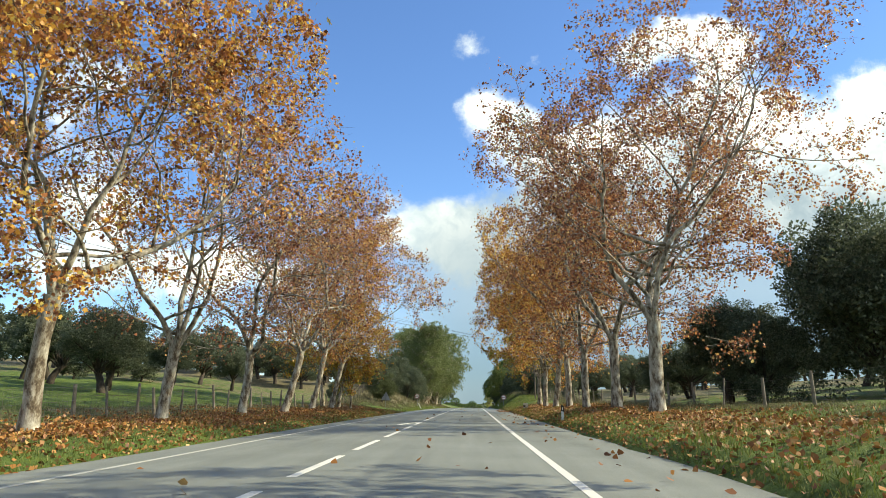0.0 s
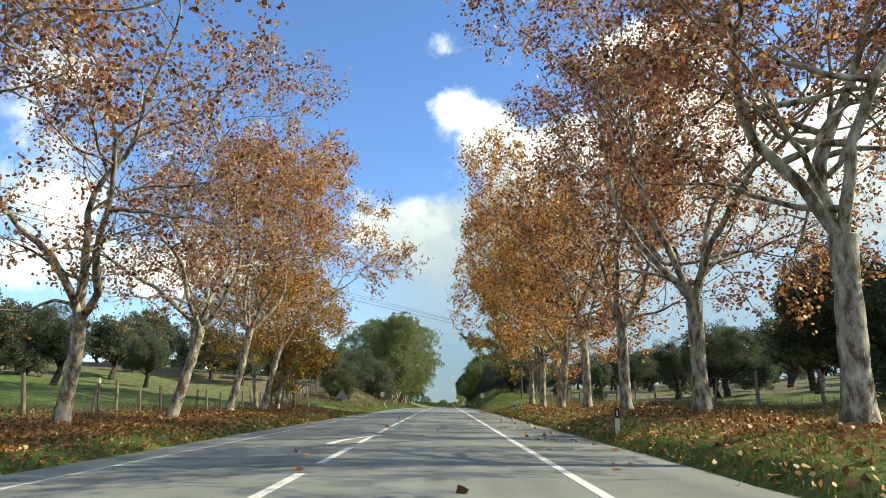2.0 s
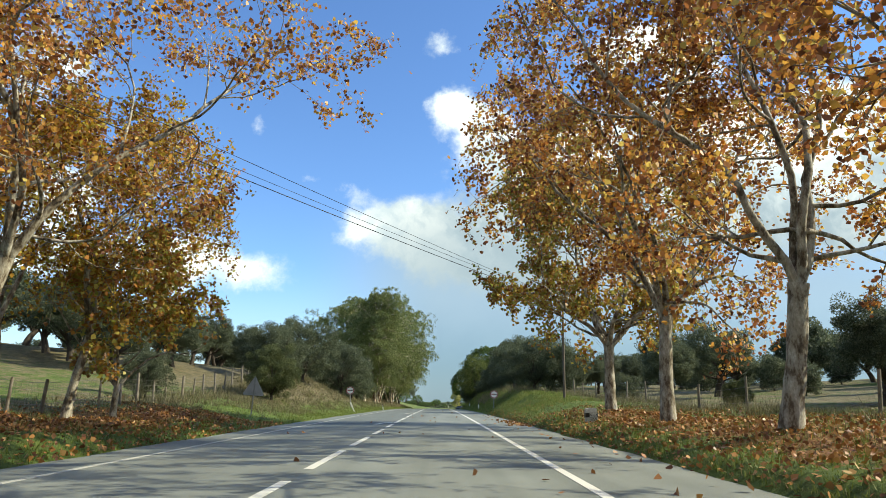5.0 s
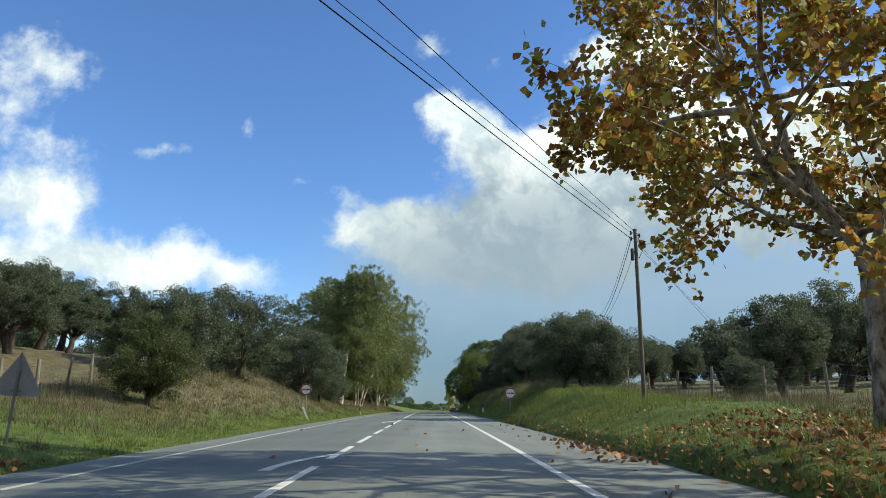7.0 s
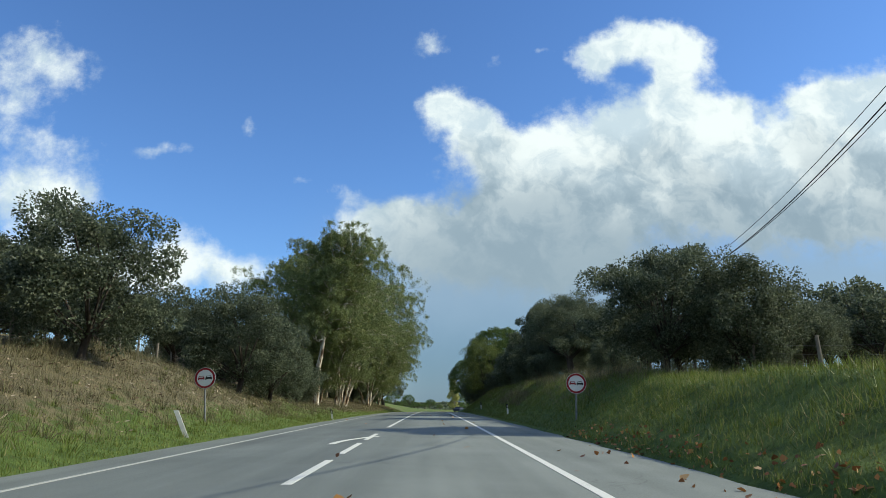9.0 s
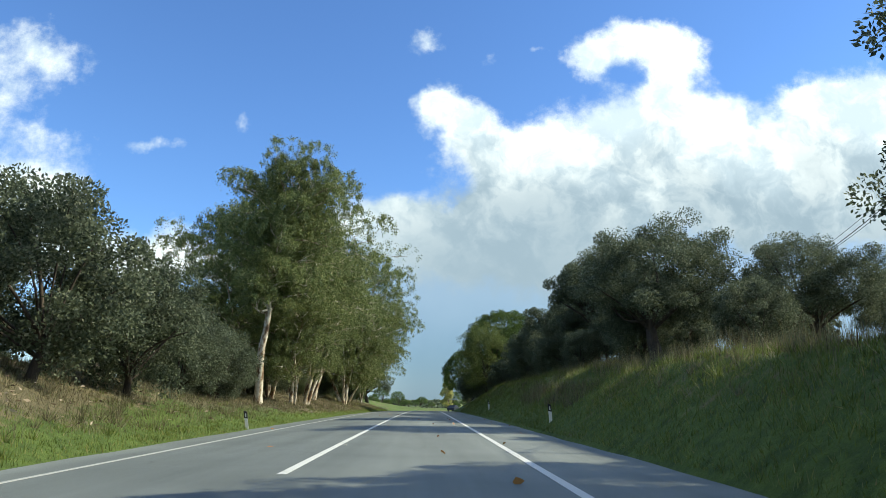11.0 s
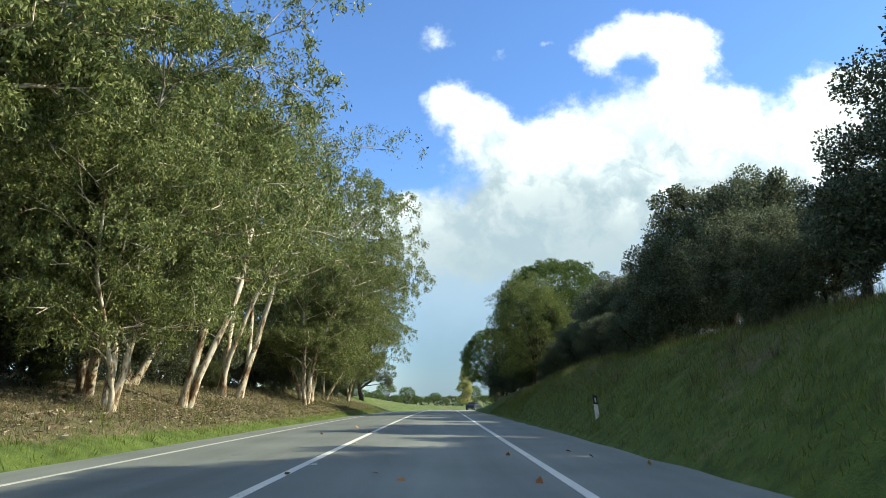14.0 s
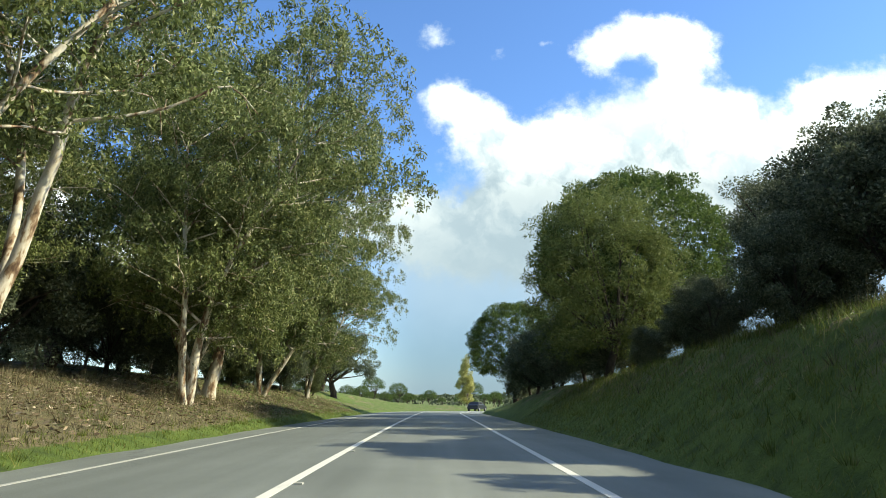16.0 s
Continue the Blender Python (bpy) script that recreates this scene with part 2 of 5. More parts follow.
PLANE_LEAVES = {
    "rust": leaf_material("rust_leaves", [(0.0, (0.10, 0.046, 0.032)), (0.3, (0.26, 0.10, 0.058)), (0.6, (0.46, 0.19, 0.09)), (0.85, (0.62, 0.32, 0.125)), (1.0, (0.74, 0.58, 0.22))], 0.4, 0.42),
    "orange": leaf_material("orange_leaves", [(0.0, (0.10, 0.045, 0.028)), (0.25, (0.33, 0.125, 0.05)), (0.55, (0.56, 0.245, 0.066)), (0.8, (0.74, 0.42, 0.085)), (1.0, (0.78, 0.64, 0.18))], 0.42, 0.42),
    "gold": leaf_material("golden_leaves", [(0.0, (0.18, 0.068, 0.018)), (0.25, (0.36, 0.155, 0.026)), (0.5, (0.50, 0.28, 0.035)), (0.75, (0.56, 0.40, 0.05)), (1.0, (0.50, 0.48, 0.09))], 0.4, 0.42),
    "olive": leaf_material("turning_leaves", [(0.0, (0.22, 0.09, 0.03)), (0.3, (0.44, 0.21, 0.05)), (0.55, (0.42, 0.30, 0.06)), (0.8, (0.26, 0.29, 0.06)), (1.0, (0.70, 0.56, 0.14))], 0.48, 0.45)}
OAK_LEAVES = leaf_material("oak_leaves", [(0.0, (0.052, 0.070, 0.040)), (0.5, (0.104, 0.128, 0.074)), (0.85, (0.165, 0.19, 0.12)), (1.0, (0.27, 0.29, 0.21))], 0.42, 0.75)
OLIVE_LEAVES = leaf_material("olive_leaves", [(0.0, (0.055, 0.072, 0.026)), (0.5, (0.10, 0.125, 0.05)), (1.0, (0.17, 0.185, 0.09))], 0.42, 0.7)
GUM_LEAVES = leaf_material("eucalyptus_leaves", [(0.0, (0.07, 0.088, 0.028)), (0.45, (0.15, 0.192, 0.064)), (0.85, (0.255, 0.30, 0.108)), (1.0, (0.44, 0.44, 0.21))], 0.34, 0.5)
PINE_LEAVES = leaf_material("pine_needles", [(0.0, (0.04, 0.075, 0.018)), (0.5, (0.085, 0.135, 0.03)), (1.0, (0.14, 0.19, 0.055))], 0.4, 0.7)
YOUNG_PINE = leaf_material("young_pine_needles", [(0.0, (0.075, 0.105, 0.028)), (0.5, (0.15, 0.19, 0.055)), (1.0, (0.22, 0.25, 0.09))], 0.42, 0.7)
POPLAR_LEAVES = leaf_material("poplar_leaves", [(0.0, (0.28, 0.29, 0.10)), (0.5, (0.50, 0.49, 0.18)), (1.0, (0.62, 0.60, 0.26))], 0.4)
GRASS_GREEN = leaf_material("grass_blades", [(0.0, (0.08, 0.115, 0.02)), (0.5, (0.15, 0.195, 0.036)), (0.85, (0.215, 0.255, 0.065)), (1.0, (0.30, 0.26, 0.11))], 0.35)
GRASS_DRY = leaf_material("dry_grass_blades", [(0.0, (0.07, 0.06, 0.03)), (0.5, (0.155, 0.138, 0.075)), (0.75, (0.29, 0.255, 0.15)), (1.0, (0.12, 0.15, 0.045))], 0.3)
LITTER = leaf_material("fallen_leaves", [(0.0, (0.12, 0.05, 0.024)), (0.35, (0.26, 0.11, 0.04)), (0.65, (0.37, 0.175, 0.055)), (0.9, (0.42, 0.22, 0.07)), (1.0, (0.50, 0.36, 0.17))], 0.1)
GUM_LITTER = leaf_material("eucalyptus_litter", [(0.0, (0.07, 0.05, 0.034)), (0.4, (0.19, 0.14, 0.09)), (0.75, (0.32, 0.25, 0.17)), (1.0, (0.48, 0.42, 0.33))], 0.1, 0.7)
WEATHERED = surface("weathered_wood", (0.10, 0.085, 0.068), (0.27, 0.24, 0.20), 0.9, 3.0, 40.0, 0.6)
POLE_WOOD = surface("creosoted_wood", (0.055, 0.045, 0.037), (0.15, 0.125, 0.10), 0.85, 2.0, 30.0, 0.5)
WIRE = surface("fence_wire", (0.12, 0.11, 0.10), (0.25, 0.24, 0.23), 0.5, 8.0, 80.0, 0.1, 0.001, 0.8)
CABLE = surface("black_cable", (0.012, 0.012, 0.013), (0.03, 0.03, 0.032), 0.6, 4.0, 50.0, 0.1, 0.001)
STEEL = surface("galvanised_steel", (0.16, 0.165, 0.17), (0.30, 0.31, 0.32), 0.5, 6.0, 60.0, 0.1, 0.002, 0.6)
SIGN_WHITE = surface("sign_white", (0.62, 0.62, 0.60), (0.74, 0.74, 0.72), 0.45, 3.0, 50.0, 0.05, 0.001)
SIGN_RED = surface("sign_red", (0.20, 0.012, 0.016), (0.30, 0.02, 0.025), 0.45, 3.0, 50.0, 0.05, 0.001)
SIGN_BLACK = surface("sign_black", (0.010, 0.010, 0.011), (0.025, 0.025, 0.026), 0.5, 3.0, 50.0, 0.05, 0.001)
SIGN_BACK = surface("sign_back_grey", (0.24, 0.25, 0.26), (0.36, 0.37, 0.38), 0.55, 3.0, 50.0, 0.1, 0.001, 0.3)
POST_WHITE = surface("delineator_white", (0.52, 0.52, 0.49), (0.72, 0.72, 0.69), 0.55, 5.0, 60.0, 0.15, 0.002)
REFLECTOR = surface("reflector", (0.45, 0.45, 0.42), (0.6, 0.6, 0.55), 0.2, 30.0, 90.0, 0.2, 0.001)
STONE = surface("whitewashed_stone", (0.30, 0.29, 0.265), (0.58, 0.57, 0.53), 0.85, 7.0, 60.0, 0.5, 0.006)
CAR_PAINT = surface("dark_blue_car_paint", (0.014, 0.016, 0.020), (0.022, 0.025, 0.031), 0.3, 3.0, 60.0, 0.02, 0.001, 0.2)
CAR_GLASS = surface("car_glass", (0.02, 0.022, 0.025), (0.03, 0.033, 0.036), 0.08, 3.0, 60.0, 0.0, 0.001)
TYRE = surface("tyre_rubber", (0.012, 0.012, 0.012), (0.025, 0.025, 0.025), 0.8, 6.0, 60.0, 0.3, 0.002)
LAMP_GLASS = surface("lamp_glass", (0.6, 0.6, 0.58), (0.75, 0.75, 0.72), 0.15, 6.0, 60.0, 0.0, 0.001)

# ---- meshes ----
def fast_mesh(name, verts, faces, mat, smooth=False):
    """A mesh from arrays of places and of equal-sized faces."""
    verts, faces = np.asarray(verts, np.float32), np.asarray(faces, np.int32)
    me = bpy.data.meshes.new(name)
    me.vertices.add(len(verts))
    me.vertices.foreach_set("co", verts.ravel())
    me.loops.add(faces.size)
    me.loops.foreach_set("vertex_index", faces.ravel())
    me.polygons.add(len(faces))
    me.polygons.foreach_set("loop_start", np.arange(len(faces), dtype=np.int32) * faces.shape[1])
    me.polygons.foreach_set("use_smooth", np.full(len(faces), smooth))
    me.update(calc_edges=True)
    me.materials.append(mat)
    return me


def part(name, bm, mat, parent, label=""):
    """Links a bmesh, or a ready mesh, as one object under a thing or a part."""
    if isinstance(bm, bmesh.types.BMesh):
        me = bpy.data.meshes.new(name)
        bm.to_mesh(me)
        bm.free()
        me.materials.append(mat)
    else:
        me = bm
    ob = new(name, me)
    ob.parent = parent
    if label:
        ob["label"] = label
    return ob


def thing(name, label, category, m=None, group="", kind=""):
    ob = new(name)
    if m is not None:
        ob.matrix_basis = m
    return tagged(ob, label, category, group, kind)


def box(bm, size, at=(0, 0, 0), bevel=0.0, turn=None):
    made = bmesh.ops.create_cube(bm, size=1.0, matrix=Matrix.Translation(at) @ (turn or Matrix()) @ Matrix.Diagonal((*size, 1)))
    if bevel:
        edges = list({e for v in made["verts"] for e in v.link_edges})
        bmesh.ops.bevel(bm, geom=edges, offset=bevel, segments=2, affect="EDGES")
    return bm


def rod(bm, a, b, r0, r1=None, sides=10):
    a, b = Vector(a), Vector(b)
    d = b - a
    m = Matrix.Translation((a + b) / 2) @ d.to_track_quat("Z", "Y").to_matrix().to_4x4()
    bmesh.ops.create_cone(bm, cap_ends=True, segments=sides, radius1=r0, radius2=r0 if r1 is None else r1, depth=d.length, matrix=m)
    return bm


def slab(outline, thick, axis="y", at=0.0):
    """A bmesh: a flat outline (pairs) given thickness. axis y: the outline stands up and faces -y."""
    bm = bmesh.new()
    spot = (lambda a, b, d: (a, d, b)) if axis == "y" else (lambda a, b, d: (a, b, d))
    front = [bm.verts.new(spot(a, b, at)) for a, b in outline]
    back = [bm.verts.new(spot(a, b, at + thick)) for a, b in outline]
    bm.faces.new(front)
    bm.faces.new(back[::-1])
    for i in range(len(outline)):
        j = (i + 1) % len(outline)
        bm.faces.new((front[j], front[i], back[i], back[j]))
    bmesh.ops.recalc_face_normals(bm, faces=bm.faces)
    return bm


def tubes(lines):
    """Places and quads of tapered tubes round lines of (points, radii, sides)."""
    allv, allf, base = [], [], 0
    for pts, radii, sides in lines:
        pts, radii = np.asarray(pts, float), np.asarray(radii, float)
        along = np.gradient(pts, axis=0)
        along /= np.linalg.norm(along, axis=1, keepdims=True) + 1e-9
        side = np.cross(along, (0.31, 0.95, 0.1))
        side /= np.linalg.norm(side, axis=1, keepdims=True) + 1e-9
        other = np.cross(along, side)
        a = np.arange(sides) * 2 * np.pi / sides
        ring = np.cos(a)[None, :, None] * side[:, None] + np.sin(a)[None, :, None] * other[:, None]
        v = pts[:, None] + ring * radii[:, None, None]
        k = len(pts)
        i = np.arange(k - 1)[:, None] * sides + np.arange(sides)
        j = np.arange(k - 1)[:, None] * sides + (np.arange(sides) + 1) % sides
        allv.append(v.reshape(-1, 3))
        allf.append(np.stack([i, j, j + sides, i + sides], -1).reshape(-1, 4) + base)
        base += k * sides
    return np.concatenate(allv), np.concatenate(allf)


LEAF_LOBED = ((0, 0), (0.5, 0.16), (0.34, 0.36), (0.62, 0.62), (0.24, 0.64), (0, 1.0), (-0.24, 0.64), (-0.62, 0.62), (-0.34, 0.36), (-0.5, 0.16))
LEAF_POINTED = ((0, 0), (0.62, 0.3), (0.36, 0.68), (0, 1.0), (-0.36, 0.68), (-0.62, 0.3))
LEAF_OVAL = ((0, 0), (0.5, 0.5), (0, 1.0), (-0.5, 0.5))
BLADE = ((-0.5, 0), (0.5, 0), (0.0, 1.0))


def leaves(name, at, axis, length, width, shape, mat, rng):
    """One mesh of many small flat leaves at the places given, each along its axis."""
    n = len(at)
    axis = axis / (np.linalg.norm(axis, axis=1, keepdims=True) + 1e-9)
    side = np.cross(axis, rng.normal(size=(n, 3)))
    side /= np.linalg.norm(side, axis=1, keepdims=True) + 1e-9
    shape = np.array(shape, float)
    v = at[:, None] + axis[:, None] * (shape[:, 1] - 0.1)[None, :, None] * length[:, None, None] + side[:, None] * shape[:, 0][None, :, None] * width[:, None, None]
    f = np.arange(n * len(shape)).reshape(n, len(shape))
    return fast_mesh(name, v.reshape(-1, 3), f, mat)


# ---- the lie of the road and the land ----
GRID = np.linspace(-300, 600, 901)


def bend(knots, values, extra=None):
    c = np.interp(GRID, knots, values) * 1e-3
    if extra:
        c = c + np.interp(GRID, *extra)
    s = np.cumsum(c)
    s -= np.interp(20, GRID, s)
    z = np.cumsum(s)
    return z - np.interp(20, GRID, z)


ROAD_Z = bend((-50, 20, 60, 100, 140, 250, 290, 330, 331), (0.003, 0.003, -0.083, -0.083, -0.128, -0.159, -0.1, 0.9, 0.0))
ROAD_X = bend((-50, 20, 60, 100, 140, 250), (0.158, 0.158, 0.084, -0.047, 0.181, 0.196), ((206, 220, 330, 345), (0, 0.010, 0.010, 0)))


def road_x(y):
    return np.interp(y, GRID, ROAD_X)


def road_z(y):
    return np.interp(y, GRID, ROAD_Z)


OFFSETS = (-200, -60, -30, -15, -10, -8, -5.5, -4.6, -4.1, 5.6, 6.05, 8.2, 12, 16, 30, 60, 200)
# along the road: heights of the land over the road at these offsets
LAND = {
    -60: (10, 4, 1.8, .6, .38, .28, .2, .06, -.1, -.12, .16, .5, .66, .75, 1.8, 4.5, 12),
    58: (10, 4.5, 2.6, 1.1, .5, .3, .16, .05, -.1, -.12, .16, .5, .66, .75, 1.8, 4.5, 12),
    67: (10, 5, 3, 1.3, .6, .4, .02, -.06, -.1, -.12, .17, .52, .68, .78, 1.8, 4.5, 12),
    76: (11, 5.5, 3.6, 1.7, .85, .6, .18, .05, -.1, -.12, .2, .84, .98, .98, 1.8, 4.5, 12),
    89.1: (12, 6.5, 4.6, 3.0, 2.2, 1.4, .24, .06, -.1, -.12, .24, 1.5, 1.2, 1.0, 1.9, 4.5, 12),
    101.8: (12, 6.5, 4.8, 3.4, 2.8, 1.8, .28, .06, -.1, -.12, .28, 1.85, 1.9, 1.7, 2.2, 4.5, 12),
    113.8: (12, 6.0, 4.2, 2.8, 1.9, 1.2, .28, .08, -.1, -.12, .24, 1.9, 2.2, 2.1, 2.4, 4.5, 12),
    131.8: (10, 4.0, 2.4, 1.3, .9, .7, .35, .1, -.1, -.12, .28, 2.25, 3.1, 3.1, 3.3, 4.5, 12),
    153.8: (9, 3.8, 2.8, 2.1, 1.35, .8, .35, .1, -.1, -.12, .28, 2.3, 3.3, 3.5, 3.8, 4.5, 10),
    178.8: (8, 3.6, 2.9, 2.3, 1.7, 1.0, .35, .1, -.1, -.12, .25, 1.75, 2.5, 2.8, 3.2, 4.0, 8),
    218.8: (5, 3.4, 2.9, 2.4, 1.8, 1.0, .3, .1, -.1, -.12, .2, .8, 1.2, 1.3, 1.6, 2.4, 5),
    263.8: (2, 1.6, 1.2, .9, .6, .4, .2, .05, -.1, -.12, .1, .2, .3, .3, .5, 1, 2),
    423.8: (0, 0, 0, 0, 0, 0, 0, -.05, -.1, -.12, -.05, 0, 0, 0, 0, 0, 0)}
LAND_Y, LAND_U = np.array(list(LAND), float), np.array(OFFSETS, float)
LAND_Z = np.array(list(LAND.values()), float)


def rise(u, y):
    """The land's height over the road at an offset from its middle."""
    u, y = np.asarray(u, float), np.asarray(y, float)
    j = np.clip(np.searchsorted(LAND_Y, y) - 1, 0, len(LAND_Y) - 2)
    f = np.clip((y - LAND_Y[j]) / (LAND_Y[j + 1] - LAND_Y[j]), 0, 1)
    f = f * f * (3 - 2 * f)
    k = np.clip(np.searchsorted(LAND_U, u) - 1, 0, len(LAND_U) - 2)
    h = np.clip((u - LAND_U[k]) / (LAND_U[k + 1] - LAND_U[k]), 0, 1)
    return (LAND_Z[j, k] * (1 - h) + LAND_Z[j, k + 1] * h) * (1 - f) + (LAND_Z[j + 1, k] * (1 - h) + LAND_Z[j + 1, k + 1] * h) * f


def lumps(u, y):
    """Small unevenness of the open land, none at the road's edge."""
    u, y = np.asarray(u, float), np.asarray(y, float)
    near = np.clip((np.maximum(u - 5.66, -u - 4.2)) / 1.0, 0, 1)
    a = np.sin(u * 1.9 + 0.7 * np.sin(y * 0.83)) * np.sin(y * 1.37 + 1.1 * np.sin(u * 0.9)) * 0.05
    b = np.sin(u * 0.53 + y * 0.21) * np.sin(y * 0.37 - u * 0.18) * 0.10
    c = np.sin(u * 4.7 + y * 3.1) * np.sin(y * 5.3 - u * 2.2) * 0.02
    return near * (a + b + c)


def on_land(u, y, dz=0.0):
    """A place in the world at an offset from the road's middle, on the land."""
    z = road_z(y) + rise(u, y) + lumps(u, y)
    return Vector((float(road_x(y) + u), float(y), float(z + dz)))


def on_road(u, y, dz=0.0):
    return Vector((float(road_x(y) + u), float(y), float(road_z(y) - 0.0147 * abs(u) + dz)))


# ---- ground and road ----
def build_ground():
    us = np.concatenate([[-2500, -1200, -600, -350, -200, -140, -100, -75], np.arange(-60, -30, 3), np.arange(-30, -14, 1.2), np.arange(-14, -4.5, 0.35), [-4.5, -4.3, -4.1, -3.6], [5.1, 5.6, 5.72, 5.84, 5.95, 6.05],
                         np.arange(6.25, 15, 0.35), np.arange(15, 30, 1.2), np.arange(30, 60, 3), [75, 100, 140, 200, 350, 600, 1200, 2500]])
    ys = np.concatenate([[-1500, -600, -250, -120], np.arange(-60, -6, 3), np.arange(-6, 200, 0.7), np.arange(200, 300, 2.5), np.arange(300, 440, 10), [480, 560, 700, 900, 1300, 2000, 3500]])
    y, u = np.meshgrid(ys, us, indexing="ij")
    x = road_x(np.clip(y, -300, 420)) + u
    far = np.clip((y - 420) / 1500, 0, 1)
    z = road_z(np.clip(y, -300, 420)) + rise(u, y) + lumps(u, y) - 8 * far
    under = (u > -4.0) & (u < 5.5)
    z = np.where(under, road_z(y) - 0.3, z)
    k = len(us)
    i = (np.arange(len(ys) - 1)[:, None] * k + np.arange(k - 1)).ravel()
    me = fast_mesh("ground", np.stack([x, y, z], -1).reshape(-1, 3), np.stack([i, i + 1, i + k + 1, i + k], -1), GRASSLAND, True)
    # where the grass has dried, and where fallen leaves cover it
    slope = np.clip((np.abs(u - 0.7) - 5.6) / 2.5, 0, 1)
    left = u < 0
    dry = np.where(left, np.clip((y - 70) / 16, 0, 1) * slope * 0.75 + 0.12, np.clip((y - 62) / 20, 0, 1) * np.clip((u - 9.5) / 3, 0, 1) * 0.55 + 0.12)
    dry = np.where(~left & (u > 11.5), np.interp(y, (55, 75), (0.42, 0.62)), dry)
    dry = np.where(left & (u < -8.5) & (y < 76), np.maximum(dry, np.interp(y, (8, 30), (0.32, 0.52)) * np.clip((-8.5 - u) / 1.5, 0, 1)), dry)
    dry = np.where(left & (u < -11) & (y < 66), dry - 0.4 * np.clip((-11 - u) / 2, 0, 1) * np.clip((66 - y) / 8, 0, 1), dry)
    dry = np.where(left & (y > 110), np.interp(y, (110, 118, 165, 185), (0.7, 0.7, 0.75, 0.4)) * np.clip(slope + np.clip((y - 128) / 10, 0, 1) * (u < -4.7), 0, 1), dry)
    dry = np.where(~left & (y > 96) & (u < 12), np.interp(u, (6.4, 7.6), (0.2, 0.42)), dry)
    row = np.clip((72 - y) / 6, 0, 1)
    band = np.exp(-((np.where(left, u + 7.6, u - 8.3)) / 2.3) ** 2)
    litter = row * band * np.where(left, 0.95, np.interp(y, (8, 26), (0.5, 0.78)))
    for name, values in (("dry", dry), ("litter", litter)):
        layer = me.attributes.new(name, "FLOAT", "POINT")
        layer.data.foreach_set("value", values.ravel().astype(np.float32))
    return tagged(new("ground", me), "green verge and grassland with dry straw patches along the road", "ground", kind="structure")


def build_road():
    rng = np.random.default_rng(5)
    us = np.array([-4.12, -4.1, -3.12, -1.6, 0, 1.75, 3.5, 4.6, 5.6, 5.62])
    ys = np.concatenate([np.arange(-60, 250, 0.5), np.arange(250, 380, 1.0)])
    y, u = np.meshgrid(ys, us, indexing="ij")
    rag = np.interp(ys, ys[::3], rng.normal(0, 0.05, len(ys[::3])))
    u = u + np.where(u < -4, rag[:, None], np.where(u > 5.5, -rag[::-1][:, None], 0))
    z = road_z(y) - 0.0147 * np.abs(u)
    z[:, 0] -= 0.25
    z[:, -1] -= 0.25
    k = len(us)
    i = (np.arange(len(ys) - 1)[:, None] * k + np.arange(k - 1)).ravel()
    me = fast_mesh("road", np.stack([road_x(y) + u, y, z], -1).reshape(-1, 3), np.stack([i, i + 1, i + k + 1, i + k], -1), ASPHALT)
    lane = np.where((u < 0.2) & (u > -3.2), np.clip((y - 55) / 12, 0, 1) * 0.8, 0.0)
    me.attributes.new("lane", "FLOAT", "POINT").data.foreach_set("value", lane.ravel().astype(np.float32))
    return tagged(new("road", me), "worn grey asphalt country road, dappled with tree shade", "road", kind="structure")


def stripe(name, u0, y0, y1, width, road, u1=None, label="", mat=PAINT):
    """A painted strip on the road, a few millimetres thick, from one offset to another."""
    count = max(2, int((y1 - y0) / 1.0) + 1)
    ys = np.linspace(y0, y1, count)
    mid = np.interp(ys, (y0, y1), (u0, u0 if u1 is None else u1))
    rows = []
    for du, dz in ((-0.5, -0.01), (-0.5, 0.005), (0.5, 0.005), (0.5, -0.01)):
        u = mid + du * width
        rows.append(np.stack([road_x(ys) + u, ys, road_z(ys) - 0.0147 * np.abs(u) + dz], -1))
    v = np.stack(rows, 1).reshape(-1, 3)
    i = (np.arange(count - 1)[:, None] * 4 + np.arange(3)).ravel()
    return part(name, fast_mesh(name, v, np.stack([i, i + 1, i + 5, i + 4], -1), mat), None, road, label)


def turn_arrow(y0, road):
    """The curved arrow that tells traffic to move back into its lane."""
    ts = np.linspace(0, 1, 12)
    mid = -0.62 + 0.82 * ts**2.2
    ys = y0 + 3.6 * ts
    half = np.where(ts < 0.8, np.interp(ts, (0, 0.8), (0.085, 0.06)), np.interp(ts, (0.8, 0.801, 1.0), (0.1, 0.1, 0.01)))
    rows = []
    for sign, dz in ((-1, -0.01), (-1, 0.006), (1, 0.006), (1, -0.01)):
        u = mid + sign * half
        rows.append(np.stack([road_x(ys) + u, ys, road_z(ys) - 0.0147 * np.abs(u) + dz], -1))
    v = np.stack(rows, 1).reshape(-1, 3)
    i = (np.arange(11)[:, None] * 4 + np.arange(3)).ravel()
    part("lane_arrow", fast_mesh("lane_arrow", v, np.stack([i, i + 1, i + 5, i + 4], -1), PAINT), None, road, "curved white return arrow")


